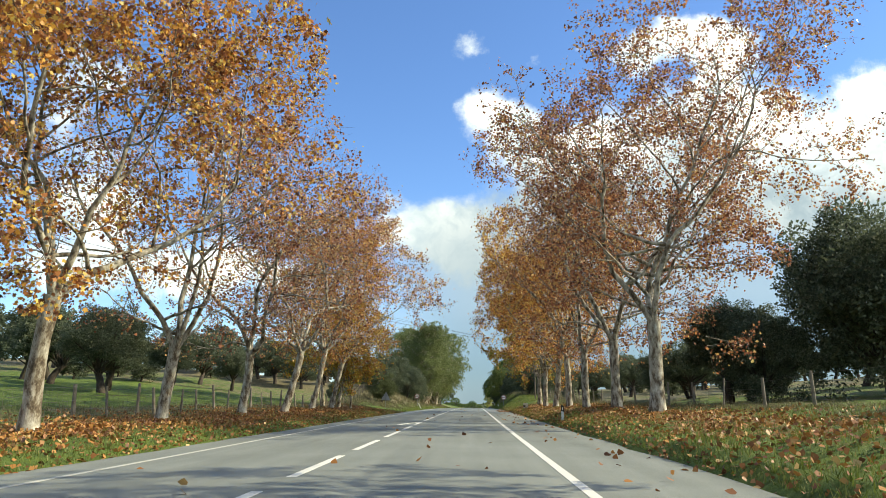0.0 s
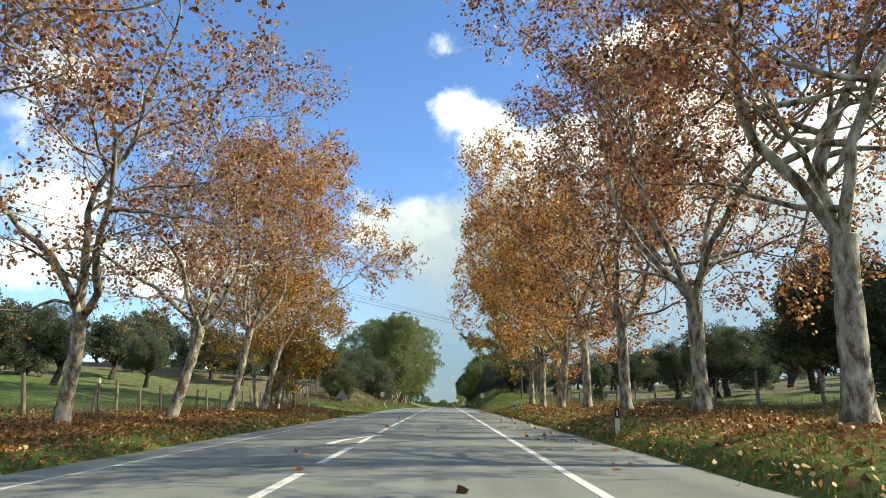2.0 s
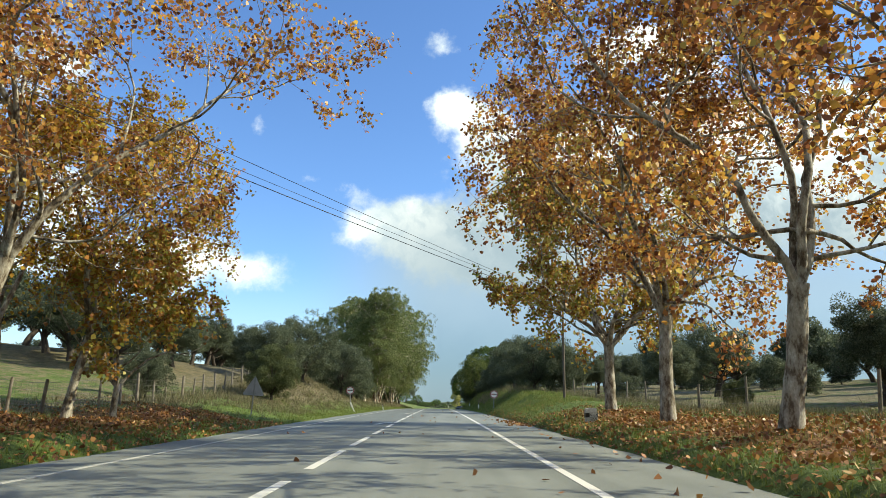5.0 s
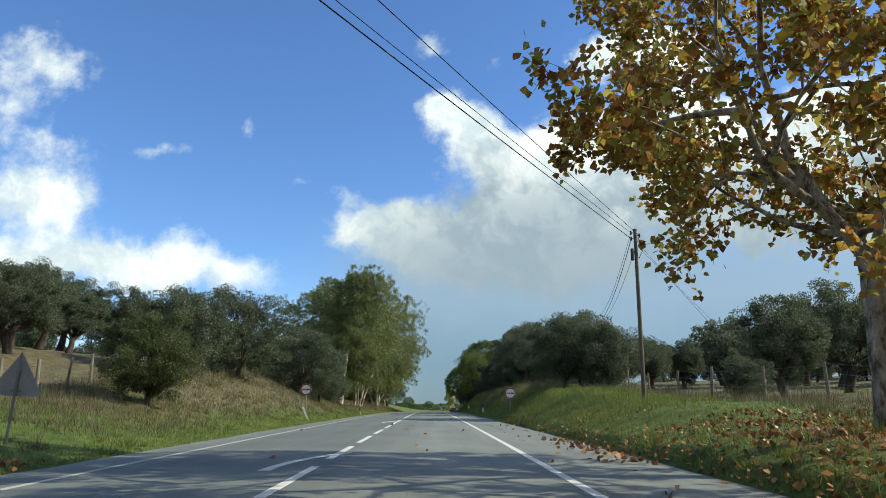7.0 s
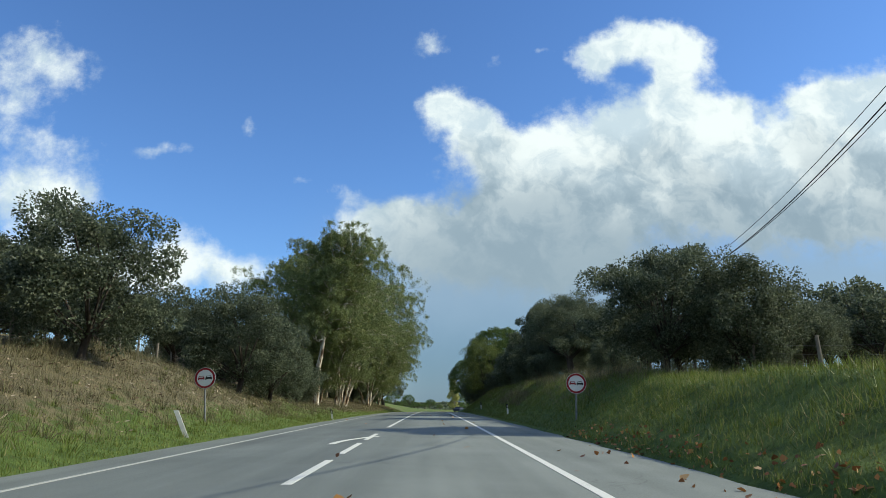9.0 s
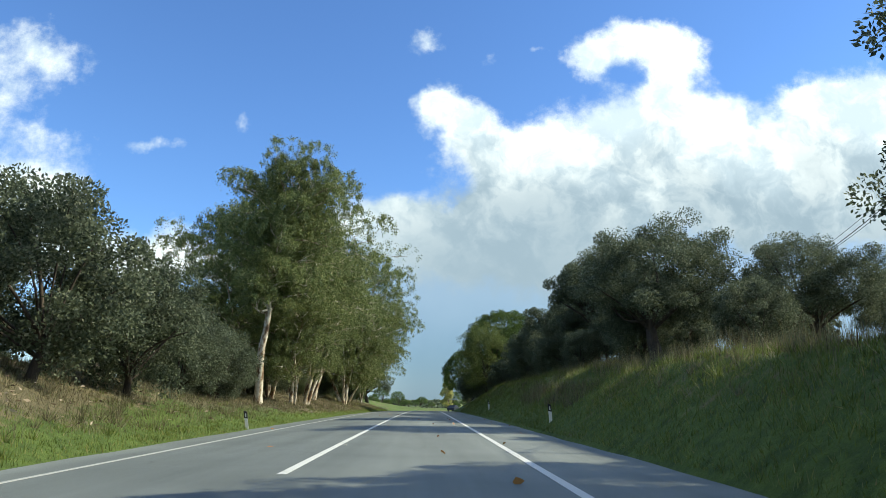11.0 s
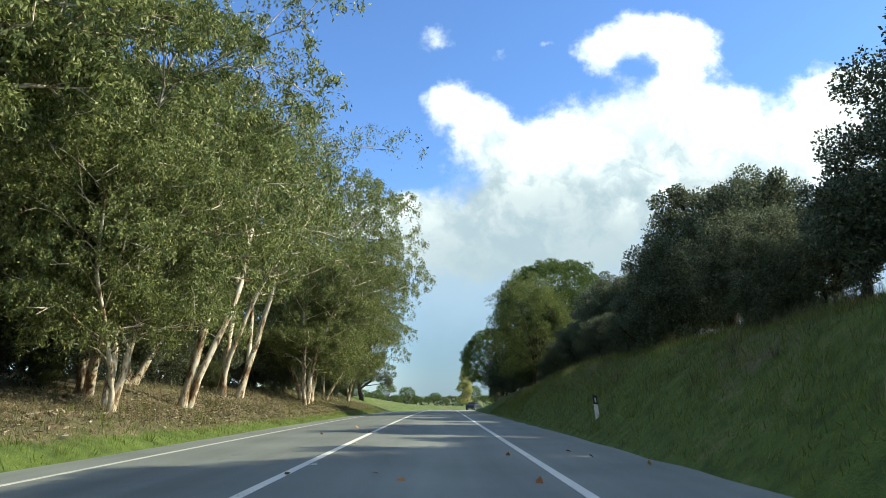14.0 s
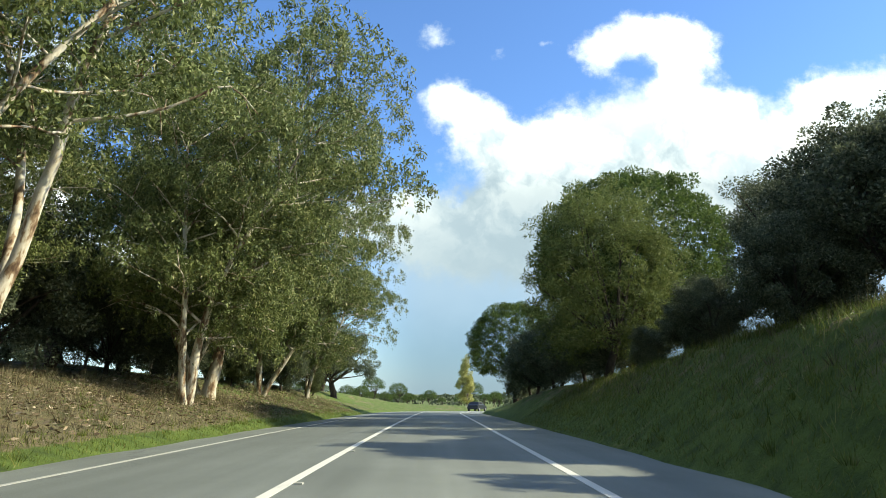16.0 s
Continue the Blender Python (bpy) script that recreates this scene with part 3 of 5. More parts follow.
ground = build_ground()
road = build_road()
stripe("edge_line", 3.5, -55, 340, 0.13, road, label="solid white edge line")
stripe("edge_line", -3.12, -55, 340, 0.09, road, label="thin worn white edge line", mat=FADED_PAINT)
for step in range(-10, 18):
    stripe("centre_dash", 0.0, 9.4 + 4.9 * step, 9.4 + 4.9 * step + 3.5, 0.12, road)
stripe("centre_line", 0.0, 101.8, 340, 0.12, road, label="solid white centre line")
for y0 in (29.0, 66.2, 91.0):
    turn_arrow(y0, road)
for y0 in np.arange(107.8, 194, 5.0):
    part("road_stud", box(bmesh.new(), (0.10, 0.09, 0.02), on_road(0.13, y0, 0.008), 0.004), REFLECTOR, road)

# ---- trees ----
UP = np.array((0.0, 0.0, 1.0))


def unit(v):
    return v / (np.linalg.norm(v) + 1e-9)


class Grower:
    """Grows a tree limb by limb: lines for the wood, places and axes for the leaves."""

    def __init__(self, seed, levels, wiggle, lift, kids, ratio, spread, sides, twig_leaves, hang=0.0):
        self.rng = np.random.default_rng(seed)
        self.levels, self.wiggle, self.lift, self.kids, self.ratio, self.spread, self.sides = levels, wiggle, lift, kids, ratio, spread, sides
        self.twig_leaves, self.hang = twig_leaves, hang
        self.lines, self.spots, self.axes = [], [], []

    def limb(self, p, d, length, r0, level, r1=None):
        rng = self.rng
        count = max(3 if level < 3 else 2, int(length / (0.55 if level < 2 else 0.34)))
        d, pts = unit(np.array(d, float)), [np.array(p, float)]
        ways = []
        for _ in range(count):
            d = unit(d + rng.normal(0, self.wiggle[level], 3) + UP * self.lift[level])
            ways.append(d)
            pts.append(pts[-1] + d * length / count)
        r1 = r0 * 0.35 if r1 is None else r1
        self.lines.append((pts, r1 + (r0 - r1) * np.linspace(1, 0, count + 1) ** 1.25, self.sides[level]))
        if level >= self.levels - 1:
            for _ in range(rng.poisson(self.twig_leaves)):
                f = rng.uniform(0.1, 1.05) * count
                i = min(int(f), count - 1)
                self.spots.append(pts[i] + ways[i] * (f - i) * length / count + rng.normal(0, 0.09, 3))
                self.axes.append(ways[i] * 0.6 + rng.normal(0, 0.7, 3) - UP * self.hang)
        if level < self.levels:
            k = self.kids[level]
            turn = rng.uniform(0, 6.28)
            for c in range(k):
                f = 0.28 + 0.72 * (c + rng.uniform(0.2, 0.9)) / k
                i = min(int(f * count), count - 1)
                turn += 2.4 + rng.normal(0, 0.35)
                a = unit(np.cross(ways[i], UP + 0.01))
                b = np.cross(ways[i], a)
                lean = math.radians(self.spread[level]) * rng.uniform(0.75, 1.25)
                way = ways[i] * math.cos(lean) + (a * math.cos(turn) + b * math.sin(turn)) * math.sin(lean)
                self.limb(pts[i + 1], way, length * self.ratio[level] * (1.15 - 0.55 * f) * rng.uniform(0.8, 1.2), max(0.006, np.interp(f, (0, 1), (r0, r1)) * 0.55), level + 1)
        return pts, ways


LEAF_SIZES = {"rust": (0.05, 0.11), "orange": (0.06, 0.125), "gold": (0.06, 0.115), "olive": (0.085, 0.155)}


def plane_tree(seed, u, y, height, leaf, lean=(0, 0), fork=0.21, limbs=3, girth=0.2, density=12.0, open_angle=24, skirt=0, wide=5.8, label=""):
    """A roadside plane: pale mottled trunk that forks into a few long limbs, with large lobed leaves."""
    g = Grower(seed, 4, (0.05, 0.17, 0.19, 0.2, 0.2), (0.02, 0.035, 0.03, 0.02, 0.0), (0, 8, 7, 7, 0), (0, 0.52, 0.5, 0.5, 0), (0, 48, 52, 54, 0), (12, 9, 6, 4, 3), density * 0.5, 0.5)
    rng = g.rng
    top = height * fork
    pts, way = [np.array((0, 0, -0.25))], unit(np.array((lean[0], lean[1], 1.0)))
    steps = 11
    for s in range(steps):
        way = unit(way + rng.normal(0, 0.035 if u < 0 else 0.016, 3) * (1, 1, 0))
        pts.append(pts[-1] + way * (top + 0.25) / steps)
    radii = np.interp(np.linspace(0, 1, steps + 1), (0, 0.12, 0.3, 0.85, 1), (girth * 1.55, girth * 1.2, girth, girth * 0.92, girth * 1.02)) * rng.uniform(0.93, 1.07, steps + 1)
    g.lines.append((pts, radii, 14))
    turn = rng.uniform(0, 6.28)
    for k in range(limbs):
        turn += 6.28 / limbs + rng.normal(0, 0.3)
        a = math.radians(open_angle * rng.uniform(0.6, 1.35))
        d = np.array((math.cos(turn) * math.sin(a), math.sin(turn) * math.sin(a), math.cos(a))) + way * 0.4
        g.limb(pts[-1] - way * 0.12, d, (height - top) * rng.uniform(0.72, 0.9), girth * rng.uniform(0.46, 0.62), 1, 0.02)
    for k in range(skirt):
        turn += 2.4 + rng.normal(0, 0.3)
        a = math.radians(rng.uniform(58, 84))
        if u > 0 and k % 2 == 0:
            # sprays hanging low over the field
            turn, a = rng.normal(0, 0.5), math.radians(rng.uniform(72, 98))
        d = np.array((math.cos(turn) * math.sin(a), math.sin(turn) * math.sin(a), math.cos(a)))
        big = [line for line in g.lines if line[2] == 9]
        pts_k = big[k % len(big)][0]
        g.limb(pts_k[min(len(pts_k) - 2, 1 + k // 2)], d, height * rng.uniform(0.2, 0.3), girth * 0.3, 2, 0.012)
    # the crown keeps to a rounded outline: twigs and leaves past it are shed
    middle, reach = np.array((lean[0] * 0.65 * height, lean[1] * 0.5 * height, height * 0.57)), np.array((wide, wide, height * 0.475))

    def past(p):
        d = (np.asarray(p) - middle) / reach
        a = np.arctan2(d[..., 1], d[..., 0])
        return np.sqrt((d ** 2).sum(-1)) / (1 + 0.09 * np.sin(3 * a + seed) + 0.06 * np.sin(5 * a + 7 * d[..., 2]))

    kept = []
    for points, thick, sides in g.lines:
        if sides == 9:
            # a long limb ends where the crown does
            stop = max(3, int((past(points) < 0.99).sum()))
            points, thick = points[:stop], np.minimum(thick[:stop], np.linspace(thick[0], 0.02, len(thick[:stop])))
        if sides >= 9 or past(points[-1]) < 1.04:
            kept.append((points, thick, sides))
    g.lines = kept
    tree = thing("plane_tree", label or "roadside plane tree with pale mottled bark and thinning autumn leaves", "tree", Matrix.Translation(on_land(u, y)), "plane trees lining the road")
    part("trunk", fast_mesh("trunk", *tubes(g.lines), PLANE_BARK, True), None, tree, "pale mottled trunk and limbs")
    at, axes = np.array(g.spots), np.array(g.axes)
    keep = past(at) < rng.normal(1.0, 0.03, len(at))
    at, axes = at[keep], axes[keep]
    size = rng.uniform(*LEAF_SIZES[leaf], len(at))
    part("crown", leaves("crown", at, axes, size, size * rng.uniform(0.7, 1.1, len(at)), LEAF_LOBED if y < 20 else LEAF_POINTED, PLANE_LEAVES[leaf], rng), None, tree, leaf + " autumn leaves")
    return tree


def clumps(rng, count, centre, radii, low=0.55, flat=0.0):
    """Places for clumps in the outer part of an egg-shaped crown."""
    d = rng.normal(size=(count, 3))
    d /= np.linalg.norm(d, axis=1, keepdims=True)
    d[:, 2] = np.where(d[:, 2] < -flat, -flat * rng.uniform(0.2, 1, count), d[:, 2])
    r = rng.uniform(low, 1.0, count) ** 0.6 * (1 + 0.16 * np.sin(d[:, 0] * 4.1 + 2 * d[:, 1]) + 0.12 * np.sin(d[:, 1] * 5.3 + d[:, 2] * 4))
    return np.array(centre) + d * np.array(radii) * r[:, None]


def crown_tree(name, seed, height, width, bark, mat, label, category="tree", trunk=0.26, girth=0.2, count=95, per=150, leaf=(0.11, 0.06), spread=0.42, flat=0.35, lean=0.0, tall=0.62, bottom=0.0, hang=0.0, group="", cone=0.0, even=False, rough=0.0):
    """An evergreen with a short crooked trunk and a dense crown of small leaves in clumps."""
    rng = np.random.default_rng(seed)
    r = np.array((width / 2, width / 2 * rng.uniform(0.88, 1.1), height * (1 - tall) * 1.05))
    mids = clumps(rng, count, (lean, 0, height * tall), r * 0.86, 0.45, flat)
    if even:
        # clumps spread evenly over a smooth dome
        k = np.arange(count) + 0.5
        z = 1 - k / count * (1 + flat)
        side = np.sqrt(np.maximum(0, 1 - z * z))
        d = np.stack([side * np.cos(k * 2.39996), side * np.sin(k * 2.39996), z], -1)
        mids = np.array((lean, 0, height * tall)) + d * r * 0.9 * rng.uniform(0.9 - rough, 1.02 + rough, (count, 1)) + rng.normal(0, 0.08 + rough, (count, 3))
    mids[:, 2] = np.maximum(mids[:, 2], height * bottom + 0.2)
    mids[:, :2] *= (1 - cone * np.clip((mids[:, 2] / height - 0.3) / 0.7, 0, 1))[:, None]
    lines = []
    stem = [np.array((0, 0, -0.3))]
    way = unit(np.array((lean * 0.2 + rng.normal(0, 0.12), rng.normal(0, 0.12), 1)))
    for _ in range(5):
        way = unit(way + rng.normal(0, 0.12, 3))
        stem.append(stem[-1] + way * (height * trunk + 0.3) / 5)
    lines.append((stem, np.linspace(girth * 1.3, girth * 0.8, 6), 10))
    for k in range(16):
        goal = mids[rng.integers(count)]
        s = np.linspace(0, 1, 8)[:, None]
        path = stem[-1 - (k % 2)] * (1 - s) + goal * s + np.sin(s * 3.14) * rng.normal(0, 0.1 * width / 4, 3) + UP * (s * (1 - s)) * 0.3
        lines.append((path, np.linspace(girth * (0.5 if k < 5 else 0.3), 0.012, 8), 6))
    n = count * per
    which = np.repeat(np.arange(count), per)
    puff = rng.uniform(0.65, 1.25, count)[which]
    off = rng.normal(size=(n, 3))
    off = off / np.linalg.norm(off, axis=1, keepdims=True) * (rng.uniform(0.15, 1, n) ** 0.45 * puff * spread)[:, None]
    at = mids[which] + off * (1, 1, 0.8)
    axes = off / spread + rng.normal(0, 0.8, (n, 3)) - UP * hang
    size = rng.uniform(0.7, 1.35, n)
    tree = thing(name, label, category, None, group)
    part("trunk", fast_mesh("trunk", *tubes(lines), bark, True), None, tree)
    part("crown", leaves("crown", at, axes, size * leaf[0], size * leaf[1], LEAF_OVAL, mat, rng), None, tree)
    return tree


def eucalyptus(seed, height, width, label, first=0.3, lean=0.06, stems=1, girth=0.2, count=40, per=120, top_heavy=0.64):
    """A tall gum tree: pale peeling trunks that fork and lean, upswept limbs and clumps of hanging narrow leaves."""
    rng = np.random.default_rng(seed)
    lines, mids, sizes = [], [], []
    for stem in range(stems):
        turn = rng.uniform(0, 6.28)
        way = unit(np.array((math.cos(turn) * (lean + 0.13 * stem), math.sin(turn) * (lean + 0.13 * stem), 1)))
        h = height * (1 - 0.1 * stem)
        pts = [np.array((0.2 * stem * math.cos(turn), 0.2 * stem * math.sin(turn), -0.3))]
        for _ in range(18):
            way = unit(way + rng.normal(0, 0.085, 3) * (1, 1, 0) + UP * 0.05)
            pts.append(pts[-1] + way * (h * 0.9) / 18)
        g0 = girth * (1 - 0.2 * stem)
        lines.append((pts, np.concatenate([[g0 * 1.5, g0 * 1.1], np.linspace(g0, 0.03, 17)]), 12))
        boughs = max(12, int(count * 1.25) // stems)
        for k in range(boughs):
            f = first + (0.99 - first) * (k + rng.uniform(0, 1)) / boughs
            i = min(int(f * 18), 17)
            base = pts[i] + (pts[i + 1] - pts[i]) * (f * 18 - i)
            a = 2.4 * k + rng.normal(0, 0.5)
            reach = width / 2 * math.sqrt(max(0.2, 1 - ((f - top_heavy) / 0.48) ** 2)) * rng.uniform(0.4, 1.0)
            goal = base + np.array((math.cos(a) * reach, math.sin(a) * reach, reach * rng.uniform(0.1, 0.6) - 0.5 * max(0.0, 0.45 - f) * reach))
            s = np.linspace(0, 1, 8)[:, None]
            path = base * (1 - s) + goal * s + UP * np.sin(s * 3.14) * 0.14 * reach + np.sin(s * 3.14) * rng.normal(0, 0.25, 3) + np.sin(s * 6.28) * rng.normal(0, 0.12, 3)
            lines.append((path, np.linspace(max(0.02, g0 * 0.4 * (1 - f * 0.6)), 0.012, 8), 6))
            # heads of leaves along the bough, with gaps between them
            for c in range(3):
                centre = path[(7, 5, 3)[c]] + rng.normal(0, 0.4, 3) + UP * 0.15
                mids.append(centre)
                sizes.append(width * rng.uniform(0.075, 0.155) * (1.0, 0.95, 0.8)[c])
                lines.append((path[(6, 4, 2)[c]] * (1 - s) + centre * s, np.linspace(0.025, 0.006, 8), 4))
    mids, sizes = np.array(mids), np.array(sizes)
    which = np.repeat(np.arange(len(mids)), int(per * 0.7))
    n = len(which)
    # each head is made of smaller tufts, so that its outline is uneven
    tufts = rng.normal(size=(len(mids), 22, 3))
    tufts /= np.linalg.norm(tufts, axis=2, keepdims=True)
    tufts[:, :, 2] = np.where(tufts[:, :, 2] < -0.25, -tufts[:, :, 2], tufts[:, :, 2])
    tufts *= sizes[:, None, None] * rng.uniform(0.82, 1.05, (len(mids), 22, 1))
    off = tufts[which, rng.integers(22, size=n)] * (1.0, 1.0, 0.8) + rng.normal(size=(n, 3)) * (0.09, 0.09, 0.1)
    off[:, 2] -= np.abs(rng.normal(0, 0.3, n)) * (rng.uniform(size=n) < 0.22)
    axes = rng.normal(0, 0.7, (n, 3)) - UP * 0.7
    size = rng.uniform(0.7, 1.3, n)
    tree = thing("eucalyptus_tree", label, "tree", None, "eucalyptus trees beside the road")
    part("trunk", fast_mesh("trunk", *tubes(lines), GUM_BARK, True), None, tree, "pale peeling trunk")
    part("crown", leaves("crown", mids[which] + off, axes, size * 0.14, size * 0.048, LEAF_OVAL, GUM_LEAVES, rng), None, tree)
    return tree


def plant(tree, u, y, turn=0.0, size=1.0, stretch=1.0, sink=0.0, first=False, tilt=0.0):
    """Sets a tree on the land, or a copy of it."""
    m = Matrix.Translation(on_land(u, y, -sink)) @ Matrix.Rotation(math.radians(tilt), 4, "Y") @ Matrix.Rotation(turn, 4, "Z") @ Matrix.Diagonal((size, size, size * stretch, 1))
    if first:
        tree.matrix_basis = m
        return tree
    return copy_thing(tree, m)


SEEDS = {10: 95, 11: 50, 12: 97}
# plane trees of the avenue: offset, distance, height, leaves, lean, fork, limbs, girth, leaves a twig, opening, low limbs
AVENUE = [
    (-8.0, 8.0, 13.5, "orange", (0.10, 0.02), 0.22, 4, 0.22, 40, 44, 6), (-7.9, 16.6, 13.2, "orange", (0.11, 0.0), 0.24, 5, 0.20, 29, 40, 4), (-8.2, 24.3, 12.4, "rust", (0.12, 0.02), 0.2, 4, 0.20, 17, 38, 3),
    (-7.8, 31.5, 13.6, "rust", (0.15, -0.02), 0.2, 4, 0.19, 16, 42, 4), (-8.1, 39.6, 15.4, "rust", (0.22, 0.0), 0.22, 5, 0.19, 16, 46, 4), (-8.4, 47.6, 15.4, "orange", (0.22, 0.0), 0.26, 5, 0.18, 20, 46, 5),
    (-8.3, 53.6, 14.5, "orange", (0.21, 0.0), 0.24, 5, 0.17, 23, 45, 6), (-9.6, 57.4, 10.0, "gold", (0.02, 0.0), 0.24, 4, 0.13, 26, 30, 5), (-8.8, 59.4, 10.5, "gold", (0.03, 0.0), 0.24, 4, 0.13, 26, 28, 5),
    (-8.0, 60.6, 6.5, "olive", (0.06, -0.02), 0.16, 4, 0.10, 18, 38, 3),
    (8.8, 0.6, 13.0, "orange", (-0.02, 0.0), 0.22, 4, 0.22, 42, 34, 6), (9.8, 5.6, 13.0, "orange", (0.16, 0.0), 0.24, 4, 0.22, 42, 30, 5), (8.4, 24.7, 16.2, "rust", (0.06, 0.0), 0.19, 4, 0.23, 37, 28, 11),
    (8.5, 31.8, 14.6, "rust", (-0.01, 0.0), 0.2, 5, 0.21, 27, 34, 6), (8.2, 38.3, 13.0, "rust", (-0.03, 0.0), 0.22, 4, 0.19, 27, 30, 5), (8.2, 45.1, 14.0, "orange", (0.0, 0.0), 0.22, 4, 0.19, 28, 32, 5),
    (8.1, 51.9, 13.5, "orange", (0.05, 0.0), 0.2, 4, 0.19, 33, 32, 5), (8.1, 58.8, 13.5, "orange", (0.0, 0.0), 0.22, 5, 0.19, 34, 32, 5), (8.3, 66.2, 12.6, "olive", (-0.03, 0.0), 0.2, 5, 0.2, 36, 40, 12)]
for k, (u, y, h, leaf, lean, fork, limbs, girth, dense, angle, skirt) in enumerate(AVENUE):
    plane_tree(SEEDS.get(k, 40 + k - (k > 10)), u, y, h, leaf, lean, fork, limbs, girth, dense, angle, skirt, h * 0.42 if h < 12 else 5.6 if leaf == "olive" else 7.4 if u < 0 and y < 20 else 7.9 if u < 0 else 6.8 if y < 30 else 7.2 if y < 35 else 5.6)

OAK_LABEL = "dark evergreen oak with a dense rounded crown of small leaves"
oak_kinds = [crown_tree("oak_tree", 201 + k, 5.6, w, OAK_BARK, OAK_LEAVES, OAK_LABEL, tall=0.56, trunk=0.26, girth=0.22, count=165, per=300, flat=0.6, leaf=(0.092, 0.053), bottom=0.22, spread=0.46, lean=lean, group="evergreen oaks")
             for k, (w, lean) in enumerate(((5.6, 0.3), (5.0, -0.3), (6.2, 0.0), (4.6, 0.2)))]
big_oak = crown_tree("oak_tree", 251, 6.8, 8.2, OAK_BARK, OAK_LEAVES, "large spreading evergreen oak with a dense dark crown", tall=0.55, trunk=0.3, girth=0.26, count=260, per=400, flat=0.55, leaf=(0.082, 0.047), bottom=0.22, spread=0.55, lean=0.2, group="evergreen oaks")
far_oaks = [crown_tree("oak_tree", 221 + k, 5.6, w, OAK_BARK, OAK_LEAVES, OAK_LABEL, tall=0.56, trunk=0.26, girth=0.22, count=120, per=90, flat=0.6, leaf=(0.19, 0.11), bottom=0.22, spread=0.46, lean=lean, group="evergreen oaks")
            for k, (w, lean) in enumerate(((5.6, 0.2), (5.0, -0.3)))]
bush_kinds = [crown_tree("oak_shrub", 231 + k, 4.0, w, OAK_BARK, OLIVE_LEAVES if k == 1 else OAK_LEAVES, "bushy grey-green evergreen shrub reaching down to the bank", "shrub", tall=tall, trunk=0.15, girth=0.1, count=140, per=330, flat=0.95, leaf=(0.078, 0.043), group="shrubs on the banks")
              for k, (w, tall) in enumerate(((4.4, 0.5), (3.8, 0.5), (4.0, 0.46), (5.0, 0.55)))]
far_bush = crown_tree("oak_shrub", 239, 4.0, 4.6, OAK_BARK, OAK_LEAVES, "bushy grey-green evergreen shrub among the oaks", "shrub", tall=0.5, trunk=0.15, girth=0.1, count=110, per=80, flat=0.95, leaf=(0.17, 0.10), group="shrubs under the oaks")
